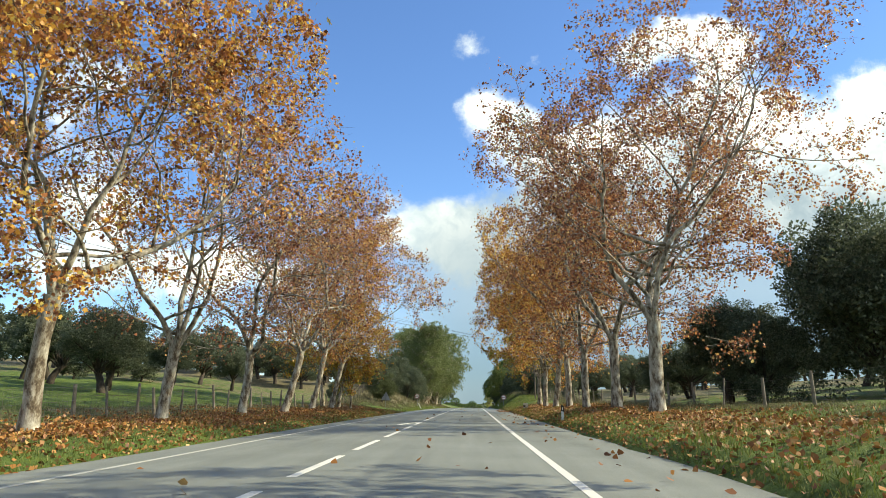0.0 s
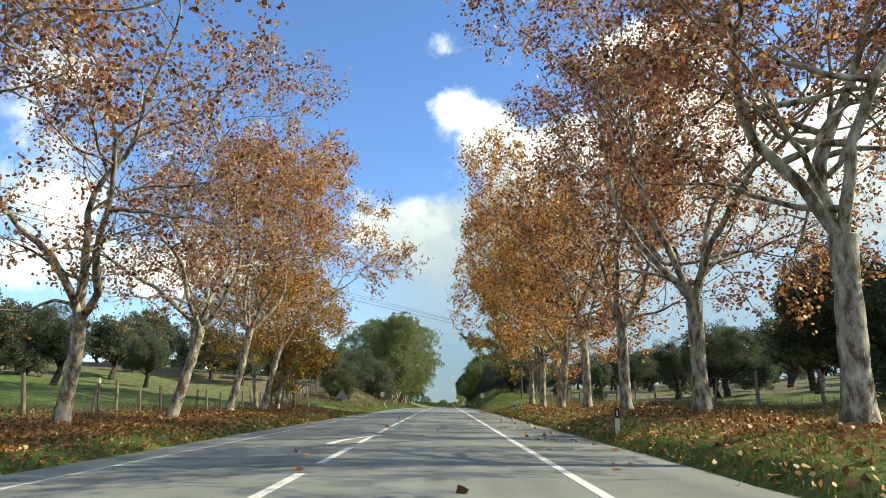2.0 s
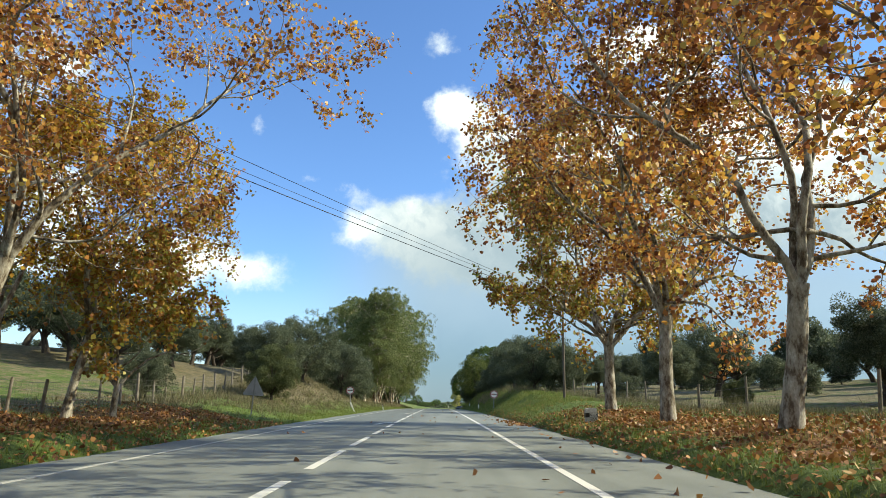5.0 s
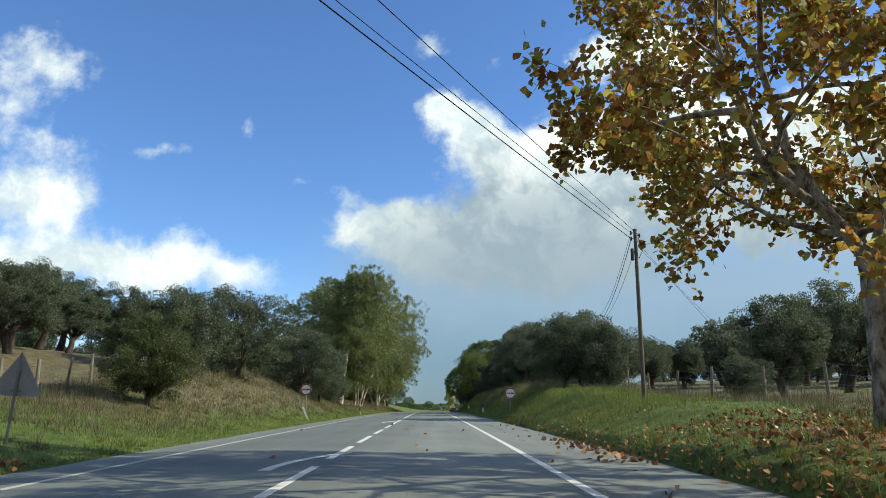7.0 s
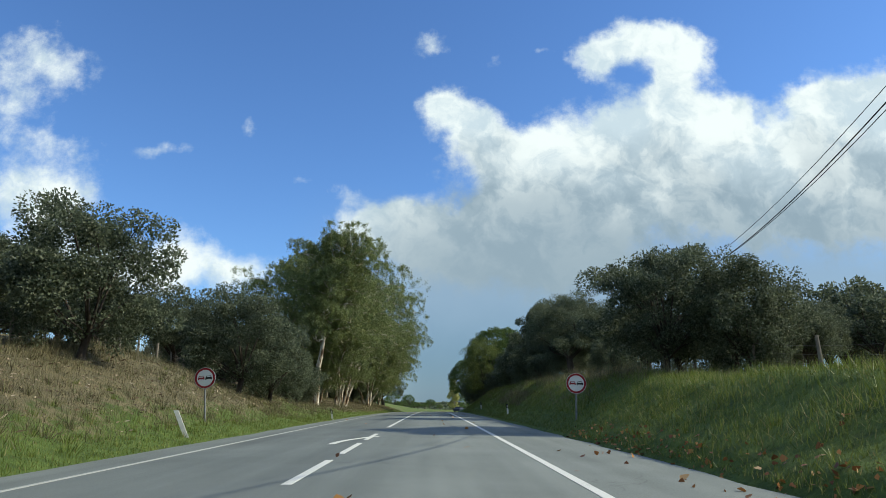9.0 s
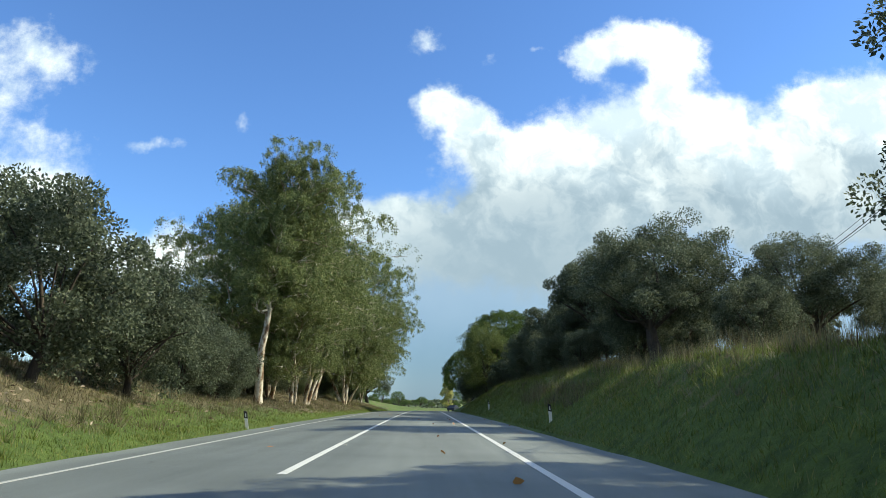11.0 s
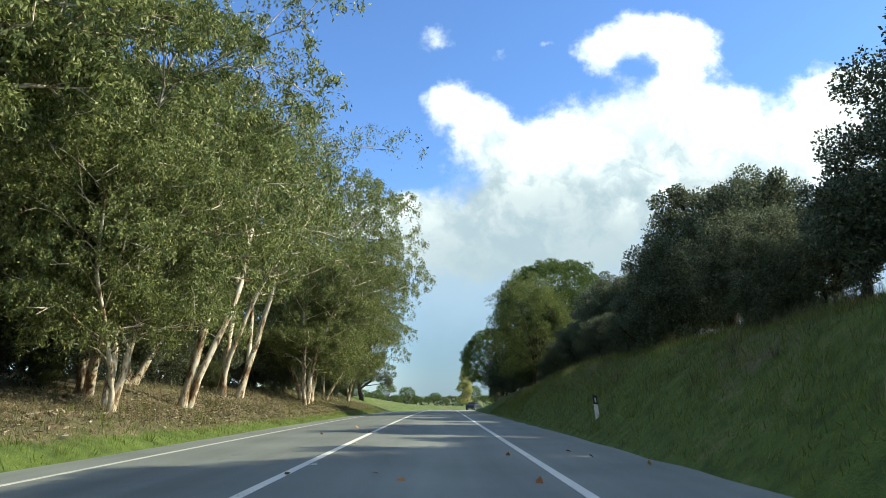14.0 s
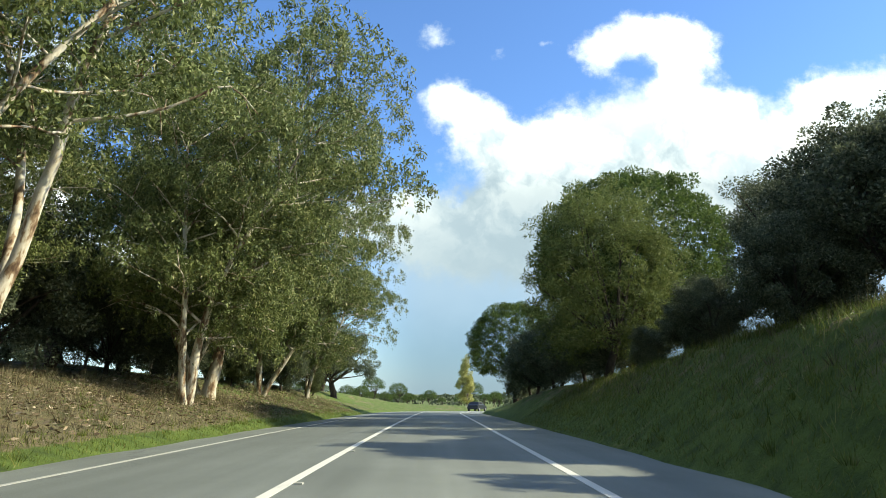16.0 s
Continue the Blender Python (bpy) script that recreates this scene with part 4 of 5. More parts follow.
# offset, distance, height, kind, turn
OAKS = [
    (-17, 37, 4.8, 0, 0.3), (-19, 41.5, 4.8, 1, 1.9), (-24, 44, 5.2, 2, 3), (-25, 71, 5.6, 0, 4), (-22, 57, 5.0, 3, 5), (-29, 52, 5.6, 1, 2.2), (-30, 63, 5.8, 2, 0.7), (-27, 30, 5.0, 3, 1.2),
    (-36, 40, 5.6, 0, 2.6), (-38, 58, 6.0, 1, 3.3), (-36, 78, 6.2, 2, 4.4), (-42, 70, 6.0, 3, 5.5), (-45, 50, 6.0, 0, 0.4), (-22, 24, 4.8, 2, 5.1), (-34, 26, 5.2, 1, 0.1), (-48, 34, 6.0, 2, 1.1),
    (-20, 66, 4.8, 1, 1.6), (-17, 80, 4.8, 2, 2), (-15.5, 85.3, 4.6, 0, 0.9), (-17, 92.9, 4.2, 1, 3.9), (-14.5, 99.9, 4.0, 3, 5.8), (-19, 102.8, 5.6, 2, 4.2), (-12.6, 105.3, 4.1, 0, 1.3), (-24, 94.2, 5.6, 0, 2.9), (-23, 84, 5.6, 3, 0.2),
    (-30, 89.1, 6.0, 1, 4.8), (-12.5, 114.8, 5.8, 1, 0.5), (-17, 109.8, 5.8, 0, 3.5), (-10.6, 120.3, 4.6, 3, 1), (-13, 124.8, 5.6, 2, 5.2), (-19, 119.8, 6.0, 3, 2.1),
    (-14, 132.8, 6.0, 0, 4.6), (-13, 140.8, 5.6, 1, 1.8), (-15, 147.8, 6.2, 2, 0.6), (-13.5, 155.8, 5.8, 3, 3.1), (-15, 163.8, 6.0, 0, 5), (-13, 171.8, 5.8, 1, 2.7), (-14, 180.8, 6.0, 2, 1.4), (-13, 190.8, 6.0, 3, 0.3), (-12, 200.8, 5.6, 0, 4.1),
    (-9.8, 208.8, 7.0, 1, 2), (-8.8, 214.8, 8.4, 2, 0.9), (-12, 222.8, 6.4, 0, 3.7), (-21, 153.8, 6.2, 1, 0.8), (-22, 138.8, 6.0, 2, 5.7), (-22, 168.8, 6.2, 3, 4.9), (-22, 188.8, 6.2, 0, 1.7),
    (15.0, 36.5, 6.3, 1, 0.7), (18, 41.5, 6.6, 0, 2), (22.5, 68, 5.6, 3, 4.7), (20.5, 62, 4.8, 1, 5.9), (26, 60, 6.6, 2, 0.2), (33, 78, 7.0, 0, 1.5), (20.0, 59.4, 5.8, 2, 0.9), (19.0, 66.6, 5.4, 1, 3.1), (21.5, 51.0, 5.8, 3, 4.4), (28, 40, 7.0, 3, 4),
    (34, 55, 7.0, 1, 5.1), (40, 70, 7.4, 2, 0.1), (17, 86.5, 5.4, 3, 1.1), (21.5, 89.7, 6.4, 2, 2.5), (17.8, 107.8, 4.6, 1, 4.4), (20.5, 108.8, 4.3, 3, 5.4), (24.5, 110.8, 4.8, 0, 0.9), (29, 107.8, 5.2, 1, 2.2), (34, 101.8, 5.6, 2, 3.6),
    (26, 98, 5.0, 3, 4.2), (41, 98, 6.0, 0, 1.9), (30, 121.8, 5.4, 2, 5.5), (22, 121.8, 5.0, 1, 0.6),
    (15.5, 100.5, 3.6, 1, 0.8),
    (10.9, 136.8, 3.3, 3, 4.5), (11.5, 145.0, 6.5, 2, 5.8), (13.4, 147.6, 6.6, 0, 1.0), (12.2, 159.6, 5.6, 1, 5.6), (13.8, 161.4, 5.6, 0, 0.7), (12.6, 158, 4.4, 3, 2.2),
    (17.5, 141.8, 4.9, 2, 2.8), (17, 153.8, 5.1, 3, 1.3), (17, 171.8, 4.6, 1, 4.1), (18.5, 129.8, 4.9, 0, 5.2), (15.5, 137.8, 4.6, 1, 0.4)]
OAKS += [(-20.5 - 1.5 * math.sin(k * 2.1), 82 + 4.8 * k, 5.4 + 0.5 * math.cos(k * 1.7), k % 4, 1.3 * k) for k in range(9)]
OAKS += [(-17.5 - 1.8 * math.sin(k * 1.9), 134 + 6.1 * k, 7.6 + 0.8 * math.cos(k * 2.3), k % 4, 0.9 * k) for k in range(13)]
field = np.random.default_rng(19)
for k in range(80):
    side, y = field.choice((-1, 1)), field.uniform(5, 235)
    u = side * field.uniform(26, 62)
    OAKS.append((u, y, field.uniform(4.6, 6.6), int(field.integers(4)), field.uniform(0, 6.28)))
for k, (u, y, h, turn) in enumerate(((10.3, 118.0, 5.6, 0.5), (15.6, 117.0, 5.8, 2.2), (22.5, 34.0, 10.5, 1.0), (18.8, 15.5, 6.2, 4.0), (13.2, 132.2, 7.9, 3.4), (14.0, 167.0, 7.2, 2.0))):
    plant(big_oak, u, y, turn, h / 6.8, first=k == 0)
used = set()
for u, y, h, kind, turn in OAKS:
    far = abs(u) > 23
    kind = kind % 2 if far else kind
    plant((far_oaks if far else oak_kinds)[kind], u, y, turn, h / 5.6, first=(far, kind) not in used)
    used.add((far, kind))
BUSHES = [
          (-8.2, 110.6, 5.6, 0, 2.4), (-7.6, 115.3, 3.2, 0, 0.7), (-8.4, 123.3, 2.6, 0, 5.5), (11.6, 126.4, 2.2, 0, 0.3), (11.0, 161.8, 2.2, 0, 2.7), (10.8, 169.8, 1.5, 0, 0.5), (12.5, 185.8, 4.5, 0, 3.5), (9.2, 189.8, 3.4, 0, 1.0), (8.4, 196.8, 3.0, 0, 4.2),
          (-7.9, 80.6, 3.3, 1, 0.4), (-9.8, 88.5, 3.0, 0, 1.9), (-9.3, 96.7, 3.8, 0, 3.0), (-11.4, 92.9, 3.0, 1, 4.4), (-8.6, 128.3, 2.8, 0, 2.2), (-9.8, 132.3, 3.0, 0, 5.0), (-10, 159.8, 2.0, 1, 0.8), (-9.8, 175.8, 2.2, 0, 3.6), (-10.4, 144.8, 1.6, 1, 1.4),
          (-9.6, 183.8, 2.6, 1, 0.2), (-9, 193.8, 2.8, 0, 4.0), (-8.8, 203.8, 3.0, 1, 5.3), (11.2, 112.3, 1.8, 0, 0.6), (10.2, 119.8, 2.2, 0, 2.4), (11.4, 129.4, 1.8, 0, 4.1), (11.8, 139.8, 2.0, 0, 5.5), (10.8, 148.3, 1.9, 0, 3.3), (11.2, 152.3, 1.5, 0, 0.9),
          (9.8, 167.3, 1.5, 0, 1.6), (13.2, 66.5, 1.5, 1, 0.5), (12.8, 81, 1.2, 0, 2.7), (-11, 70, 1.6, 0, 1.2), (9.7, 99, 4.7, 3, 1.2), (12.0, 97.7, 4.2, 2, 2.9), (11.6, 102.2, 3.6, 0, 4.3), (14.6, 127.8, 4.4, 2, 3.3),
          (15.2, 131.8, 4.4, 3, 0.8), (16.2, 35, 4.2, 2, 0.3), (21.5, 34, 6.6, 0, 2.9), (9.7, 128.3, 2.0, 2, 0.4), (9.9, 133.3, 2.4, 0, 1.3), (9.6, 138.3, 2.2, 2, 2.2), (9.4, 143.8, 2.4, 0, 3.3),
          (9.4, 148.8, 2.4, 2, 4.4), (9.2, 153.8, 1.5, 0, 5.5), (9.0, 158.8, 2.4, 2, 0.1), (9.0, 163.8, 1.5, 0, 1.2), (8.8, 168.8, 1.5, 2, 2.4), (11.4, 145.3, 2.6, 0, 0.2), (10.2, 140.1, 2.3, 0, 1.6), (11.8, 149.3, 3.0, 0, 2.9), (11.2, 153.8, 1.5, 0, 4.2),
          (11.0, 158.8, 3.0, 0, 5.6), (10.8, 163.3, 1.5, 0, 0.9), (10.4, 166.8, 1.5, 0, 2.5), (9.2, 180.8, 2.8, 0, 3.9), (8.4, 185.8, 3.0, 0, 5.2), (8.6, 174.8, 2.2, 0, 0.6), (8.0, 191.8, 3.0, 0, 2.0), (8.2, 201.8, 2.8, 2, 0.7), (9.4, 207.8, 3.0, 0, 3.1)]
# scrub closing the view under the oaks and behind the gum trees
for k in range(13):
    BUSHES.append((-30.5 + 3.2 * math.sin(k * 1.9), 58 + 5.6 * k, 3.4 + 0.6 * math.sin(k * 2.7), 0, 1.1 * k))
for k in range(11):
    BUSHES.append((-46 + 3.0 * math.sin(k * 2.3), 4 + 5.6 * k, 4.0 + 0.6 * math.cos(k * 1.3), 0, 1.7 * k))
for k in range(15):
    BUSHES.append((50 + 6.0 * math.sin(k * 1.7), 26 + 7.4 * k, 4.2 + 0.6 * math.cos(k * 2.1), 0, 0.7 * k))
for k in range(14):
    BUSHES.append((-12.0 + 0.8 * math.sin(k * 2.6), 130.8 + 5.2 * k, 3.3 + 0.7 * math.cos(k * 1.9), 0, 1.9 * k))
for k in range(9):
    BUSHES.append((27.5 + 2.5 * math.sin(k * 2.2), 72 + 6.2 * k, 3.0 + 0.5 * math.cos(k * 1.4), 0, 2.3 * k))
for k in range(9):
    BUSHES.append((37 + 3.0 * math.sin(k * 1.3), 92 + 6.0 * k, 3.8 + 0.5 * math.cos(k * 1.8), 0, 1.4 * k))
used = set()
for u, y, h, kind, turn in BUSHES:
    far = abs(u) > 23
    kind = 9 if far else kind
    plant(far_bush if far else bush_kinds[kind], u, y, turn, h / 4.0, first=kind not in used)
    used.add(kind)

gum_kinds = [eucalyptus(301, 16.4, 9.2, "tall eucalyptus with a white peeling trunk and hanging leaves", 0.42, 0.03, 1, 0.26, 46, 1500, 0.78),
             eucalyptus(302, 14.0, 11.6, "eucalyptus with several pale stems and drooping foliage", 0.22, 0.07, 3, 0.18, 56, 1150),
             eucalyptus(303, 12.5, 10.5, "slender eucalyptus with a forked pale trunk and drooping foliage", 0.2, 0.09, 2, 0.17, 48, 1150),
             eucalyptus(304, 14.0, 8.8, "eucalyptus with a leaning white trunk and a high open crown", 0.4, 0.05, 2, 0.145, 19, 400, 0.74)]
# offset, distance, height, kind, turn, tilt towards the road in degrees
GUMS = [(-8.4, 137, 15.4, 0, 0.4, 8), (-11.6, 141.6, 10.5, 1, 2.0, -2), (-7.4, 142.6, 13.5, 1, 4.1, 2), (-9.8, 146.0, 15.0, 2, 1.0, 2), (-7.6, 149.0, 15.5, 3, 3.2, 6), (-9.3, 159.0, 15.0, 3, 2.0, 4), (-8.7, 160.4, 15.0, 3, 5.0, 16), (-11.5, 153.0, 12.0, 2, 2.6, 0),
        (-6.9, 169.4, 16.5, 1, 0.8, 7), (-11.8, 163.5, 12.5, 1, 3.0, 0), (-7.4, 173.2, 14.5, 2, 5.0, 5), (-8.6, 185.8, 10.5, 2, 1.9, 3), (-7.8, 196.3, 9.0, 2, 3.7, 3)]
used = set()
for u, y, h, kind, turn, tilt in GUMS:
    plant(gum_kinds[kind], u, y, turn, h / (16.4, 14.0, 12.5, 14.0)[kind], first=kind not in used, tilt=tilt)
    used.add(kind)

open_oak = crown_tree("oak_tree", 241, 6.6, 6.2, OAK_BARK, OAK_LEAVES, "evergreen oak with an open crown on a crooked forking trunk", tall=0.66, trunk=0.4, girth=0.2, count=120, per=280, flat=0.4, leaf=(0.105, 0.06), bottom=0.42, spread=0.5, lean=0.1, group="evergreen oaks")
plant(open_oak, 11.0, 131.0, 0.4, 0.95, first=True)
plant(open_oak, 13.8, 135.3, 2.4, 0.95)
pine = crown_tree("stone_pine", 401, 9.0, 9.0, OAK_BARK, PINE_LEAVES, "stone pine with a broad dense umbrella crown of green needles", tall=0.56, trunk=0.3, girth=0.24, count=300, per=260, flat=0.7, leaf=(0.13, 0.055), spread=0.46, bottom=0.1, even=True, group="stone pines")
plant(pine, 11.0, 178.3, 0.3, 1.1, first=True)
plant(pine, 8.0, 204.3, 2.1, 0.84)
plant(pine, 14.5, 190.8, 4.0, 0.95)
young_pine = crown_tree("young_pine", 402, 8.0, 6.0, OAK_BARK, YOUNG_PINE, "bushy pale yellow-green young pine with a rounded crown", tall=0.5, trunk=0.2, girth=0.16, count=190, per=240, flat=0.85, leaf=(0.2, 0.035), spread=0.6, bottom=0.05, even=True, rough=0.12)
plant(young_pine, 8.5, 173.4, 0.0, 0.96, first=True)
poplar = crown_tree("poplar_tree", 403, 9.4, 3.9, GUM_BARK, POPLAR_LEAVES, "slender poplar with pale yellow autumn leaves", tall=0.5, trunk=0.3, girth=0.14, count=150, per=130, flat=0.95, leaf=(0.16, 0.11), spread=0.42, bottom=0.12, cone=0.75)
poplar.matrix_basis = Matrix.Translation((8.5, 268, float(road_z(268)) + 0.3))
small_pine = crown_tree("far_pine", 404, 6.0, 5.6, OAK_BARK, PINE_LEAVES, "distant round-headed pine standing in open grassland", tall=0.66, trunk=0.45, girth=0.14, count=60, per=90, flat=0.3, leaf=(0.24, 0.06), spread=0.55, even=True, group="distant pines")
rng = np.random.default_rng(77)
spots = []
for k in range(85):
    y = rng.uniform(268, 420)
    x0 = float(np.interp(250, GRID, ROAD_X))
    x = x0 + rng.uniform(-70, 40)
    if abs(x - float(road_x(y))) < 9 or (abs(x - poplar.matrix_basis.translation.x) < 7 and y < 285):
        continue
    spots.append((x, y, rng.uniform(0.6, 1.15), rng.uniform(0, 6.28)))
for k, (x, y, size, turn) in enumerate(spots):
    m = Matrix.Translation((x, y, float(road_z(y) + rise(x - road_x(y), y)))) @ Matrix.Rotation(turn, 4, "Z") @ Matrix.Diagonal((size, size, size, 1))
    if k == 0:
        small_pine.matrix_basis = m
    else:
        copy_thing(small_pine, m)


def far_woods():
    """Low woods on the plain and along the fields, a few leaves wide each."""
    rng = np.random.default_rng(88)
    n = 1500
    y = rng.uniform(-60, 1400, n)
    x = rng.choice((-1, 1), n) * rng.uniform(62, 420, n)
    fill = (y > 440) & (rng.uniform(size=n) < 0.75)
    x = np.where(fill, rng.uniform(-420, 420, n), x)
    z = road_z(np.clip(y, -300, 420)) + rise(x, y) - 8 * np.clip((y - 420) / 1500, 0, 1)
    size = rng.uniform(2.0, 3.4, n)
    per = 42
    which = np.repeat(np.arange(n), per)
    off = rng.normal(size=(n * per, 3))
    off /= np.linalg.norm(off, axis=1, keepdims=True)
    at = np.stack([x + road_x(np.clip(y, -300, 420)), y, z + size * 0.95], -1)[which] + off * size[which][:, None] * (1, 1, 0.75) * rng.uniform(0.6, 1, (n * per, 1))
    scale = size[which] * 0.55
    tagged(new("far_woods", leaves("far_woods", at, off + rng.normal(0, 0.6, (n * per, 3)), scale, scale * 0.8, LEAF_OVAL, OAK_LEAVES, rng)), "distant dark oak woods across the plain", "woods", kind="stuff")


far_woods()

# ---- grass and fallen leaves ----
def spread(rng, count, u0, u1, y0, y1, power=1.0):
    u = u0 + (u1 - u0) * rng.uniform(0, 1, count) ** power
    y = rng.uniform(y0, y1, count)
    return u, y, np.stack([road_x(y) + u, y, road_z(y) + rise(u, y) + lumps(u, y)], -1)


def blades(name, label, mat, seed, areas, height, width, lean=0.35):
    """One mass of single blades over areas of (count, offsets, distances, power)."""
    rng = np.random.default_rng(seed)
    at = np.concatenate([spread(rng, *a)[2] for a in areas])
    n = len(at)
    tall = rng.uniform(0.5, 1.3, n) * height * (0.6 + 0.8 * np.clip(0.5 + 0.5 * np.sin(at[:, 0] * 2.3) * np.sin(at[:, 1] * 1.7), 0, 1))
    axes = rng.normal(0, lean, (n, 3)) + UP
    tagged(new(name, leaves(name, at, axes, tall, np.full(n, width) * rng.uniform(0.7, 1.4, n), BLADE, mat, rng)), label, "grass", kind="stuff")


blades("verge_grass", "short green grass on the verges", GRASS_GREEN, 61, [
    (46000, 5.72, 13.0, 2, 75, 1.6), (26000, 5.72, 10.0, 75, 125, 1.5), (9000, 5.72, 7.4, 125, 180, 1.3), (9000, 7.0, 11.0, 125, 180, 1.0), (30000, -4.2, -8.5, 4, 80, 1.4), (14000, -4.2, -6.4, 80, 125, 1.4), (9000, -4.2, -5.3, 125, 200, 1.2), (4000, -5.0, -8.0, 125, 200, 1.0)], 0.12, 0.014)
blades("bank_grass", "dry straw-coloured grass on the banks and along the fences", GRASS_DRY, 62, [
    (22000, 10.2, 13.2, 4, 98, 1.0), (16000, -8.0, -11.5, 4, 72, 1.0), (40000, -5.0, -11.5, 72, 125, 0.8), (34000, -4.9, -11.0, 125, 200, 0.9), (12000, 6.8, 12.0, 96, 180, 1.0)], 0.24, 0.012)
blades("bank_sward", "thick rough green grass covering the steep bank", GRASS_GREEN, 64, [
    (42000, 6.2, 11.0, 118, 178, 0.8), (26000, 6.3, 10.0, 76, 118, 0.8)], 0.26, 0.013, 0.45)
blades("tall_dry_grass", "tall dry grass stems along the top of the bank", GRASS_DRY, 63, [
    (3800, 8.0, 10.5, 96, 120, 1.0), (3000, 8.6, 11.5, 120, 165, 1.0), (2600, 11.3, 12.8, 60, 96, 1.0), (500, 6.6, 7.4, 116, 122, 1.0), (500, 6.6, 7.6, 124, 130, 1.0), (2600, -9.2, -10.5, 66, 104, 1.0)], 0.62, 0.012, 0.2)


def tufts(name, label, mat, seed, areas, height):
    """Clumps of long blades that lean outwards from one root."""
    rng = np.random.default_rng(seed)
    at = np.concatenate([spread(rng, *a)[2] for a in areas])
    each = 34
    which = np.repeat(np.arange(len(at)), each)
    n = len(which)
    big = rng.uniform(0.5, 1.4, len(at))[which]
    out = rng.normal(0, 1, (n, 3)) * (1, 1, 0)
    root = at[which] + out * 0.055 * big[:, None]
    tagged(new(name, leaves(name, root, out * 0.38 + UP + rng.normal(0, 0.12, (n, 3)), rng.uniform(0.5, 1.1, n) * height * big, rng.uniform(0.008, 0.016, n), BLADE, mat, rng)), label, "grass", kind="stuff")


tufts("grass_tufts", "rough green tufts standing out of the verges", GRASS_GREEN, 66, [(260, 5.9, 11.0, 3, 110, 1.2), (320, -4.4, -9.0, 3, 110, 1.2), (160, -4.4, -8.0, 110, 190, 1.2), (140, 5.9, 9.0, 110, 180, 1.2)], 0.24)
tufts("dry_tufts", "straw-coloured tufts of long grass on the banks", GRASS_DRY, 67, [(420, -5.4, -11.0, 66, 128, 1.0), (220, -5.4, -10.5, 128, 195, 1.0), (180, 7.0, 11.5, 98, 170, 1.0), (200, 10.0, 13.0, 20, 98, 1.0), (26, 6.7, 7.5, 116, 122, 1.0), (20, 6.8, 7.6, 125, 130, 1.0)], 0.46)


def fallen(name, label, seed, areas, size, mat=None, thin=1.0, shape=LEAF_POINTED):
    rng = np.random.default_rng(seed)
    groups = []
    for count, u0, u1, y0, y1, middle, wide, lift in areas:
        y = rng.uniform(y0, y1, count)
        u = np.clip(rng.normal(middle, wide, count), u0, u1)
        u = np.where((u == u0) | (u == u1), rng.uniform(u0, u1, count), u)
        on = (u > -4.1) & (u < 5.6)
        z = np.where(on, road_z(y) - 0.0147 * np.abs(u), road_z(y) + rise(u, y) + lumps(u, y))
        groups.append(np.stack([road_x(y) + u, y, z + lift * rng.uniform(0.2, 1, count)], -1))
    at = np.concatenate(groups)
    n = len(at)
    axes = rng.normal(size=(n, 3)) * (1, 1, 0.28)
    length = rng.uniform(0.6, 1.3, n) * size
    tagged(new(name, leaves(name, at, axes, length, length * rng.uniform(0.5, 1.0, n) * thin, shape, mat or LITTER, rng)), label, "fallen leaves", kind="stuff")


fallen("leaf_litter", "brown and orange plane leaves strewn over the verges", 71, [
    (4500, 5.7, 12.0, 3, 22, 8.2, 1.7, 0.09), (13800, 5.7, 12.0, 22, 65, 8.2, 1.7, 0.09), (1300, 5.7, 12.0, 65, 72, 8.6, 1.5, 0.09), (30000, -11.0, -4.2, 3, 68, -7.0, 1.5, 0.09), (1500, 5.6, 6.3, 4, 96, 5.75, 0.22, 0.05), (900, -4.6, -4.1, 4, 66, -4.25, 0.15, 0.05), (260, 5.7, 10, 66, 84, 7, 1.5, 0.06)], 0.085)
fallen("leaves_on_road", "dry brown leaves scattered on the asphalt", 72, [
    (170, 3.9, 5.6, 4, 92, 5.2, 0.7, 0.035), (60, -4, 4, 4, 92, 1.0, 2.0, 0.035), (30, -4, 5.5, 92, 150, 3, 2.0, 0.03), (150, 4.6, 5.6, 68, 76, 5.45, 0.3, 0.04)], 0.12)

fallen("bark_litter", "dry bark strips and fallen leaves under the eucalyptus trees", 73, [
    (15000, -12.0, -4.9, 128, 205, -7.4, 1.7, 0.07), (2600, -11.5, -5.2, 84, 128, -8.4, 1.6, 0.07)], 0.15, GUM_LITTER, 0.38, LEAF_OVAL)

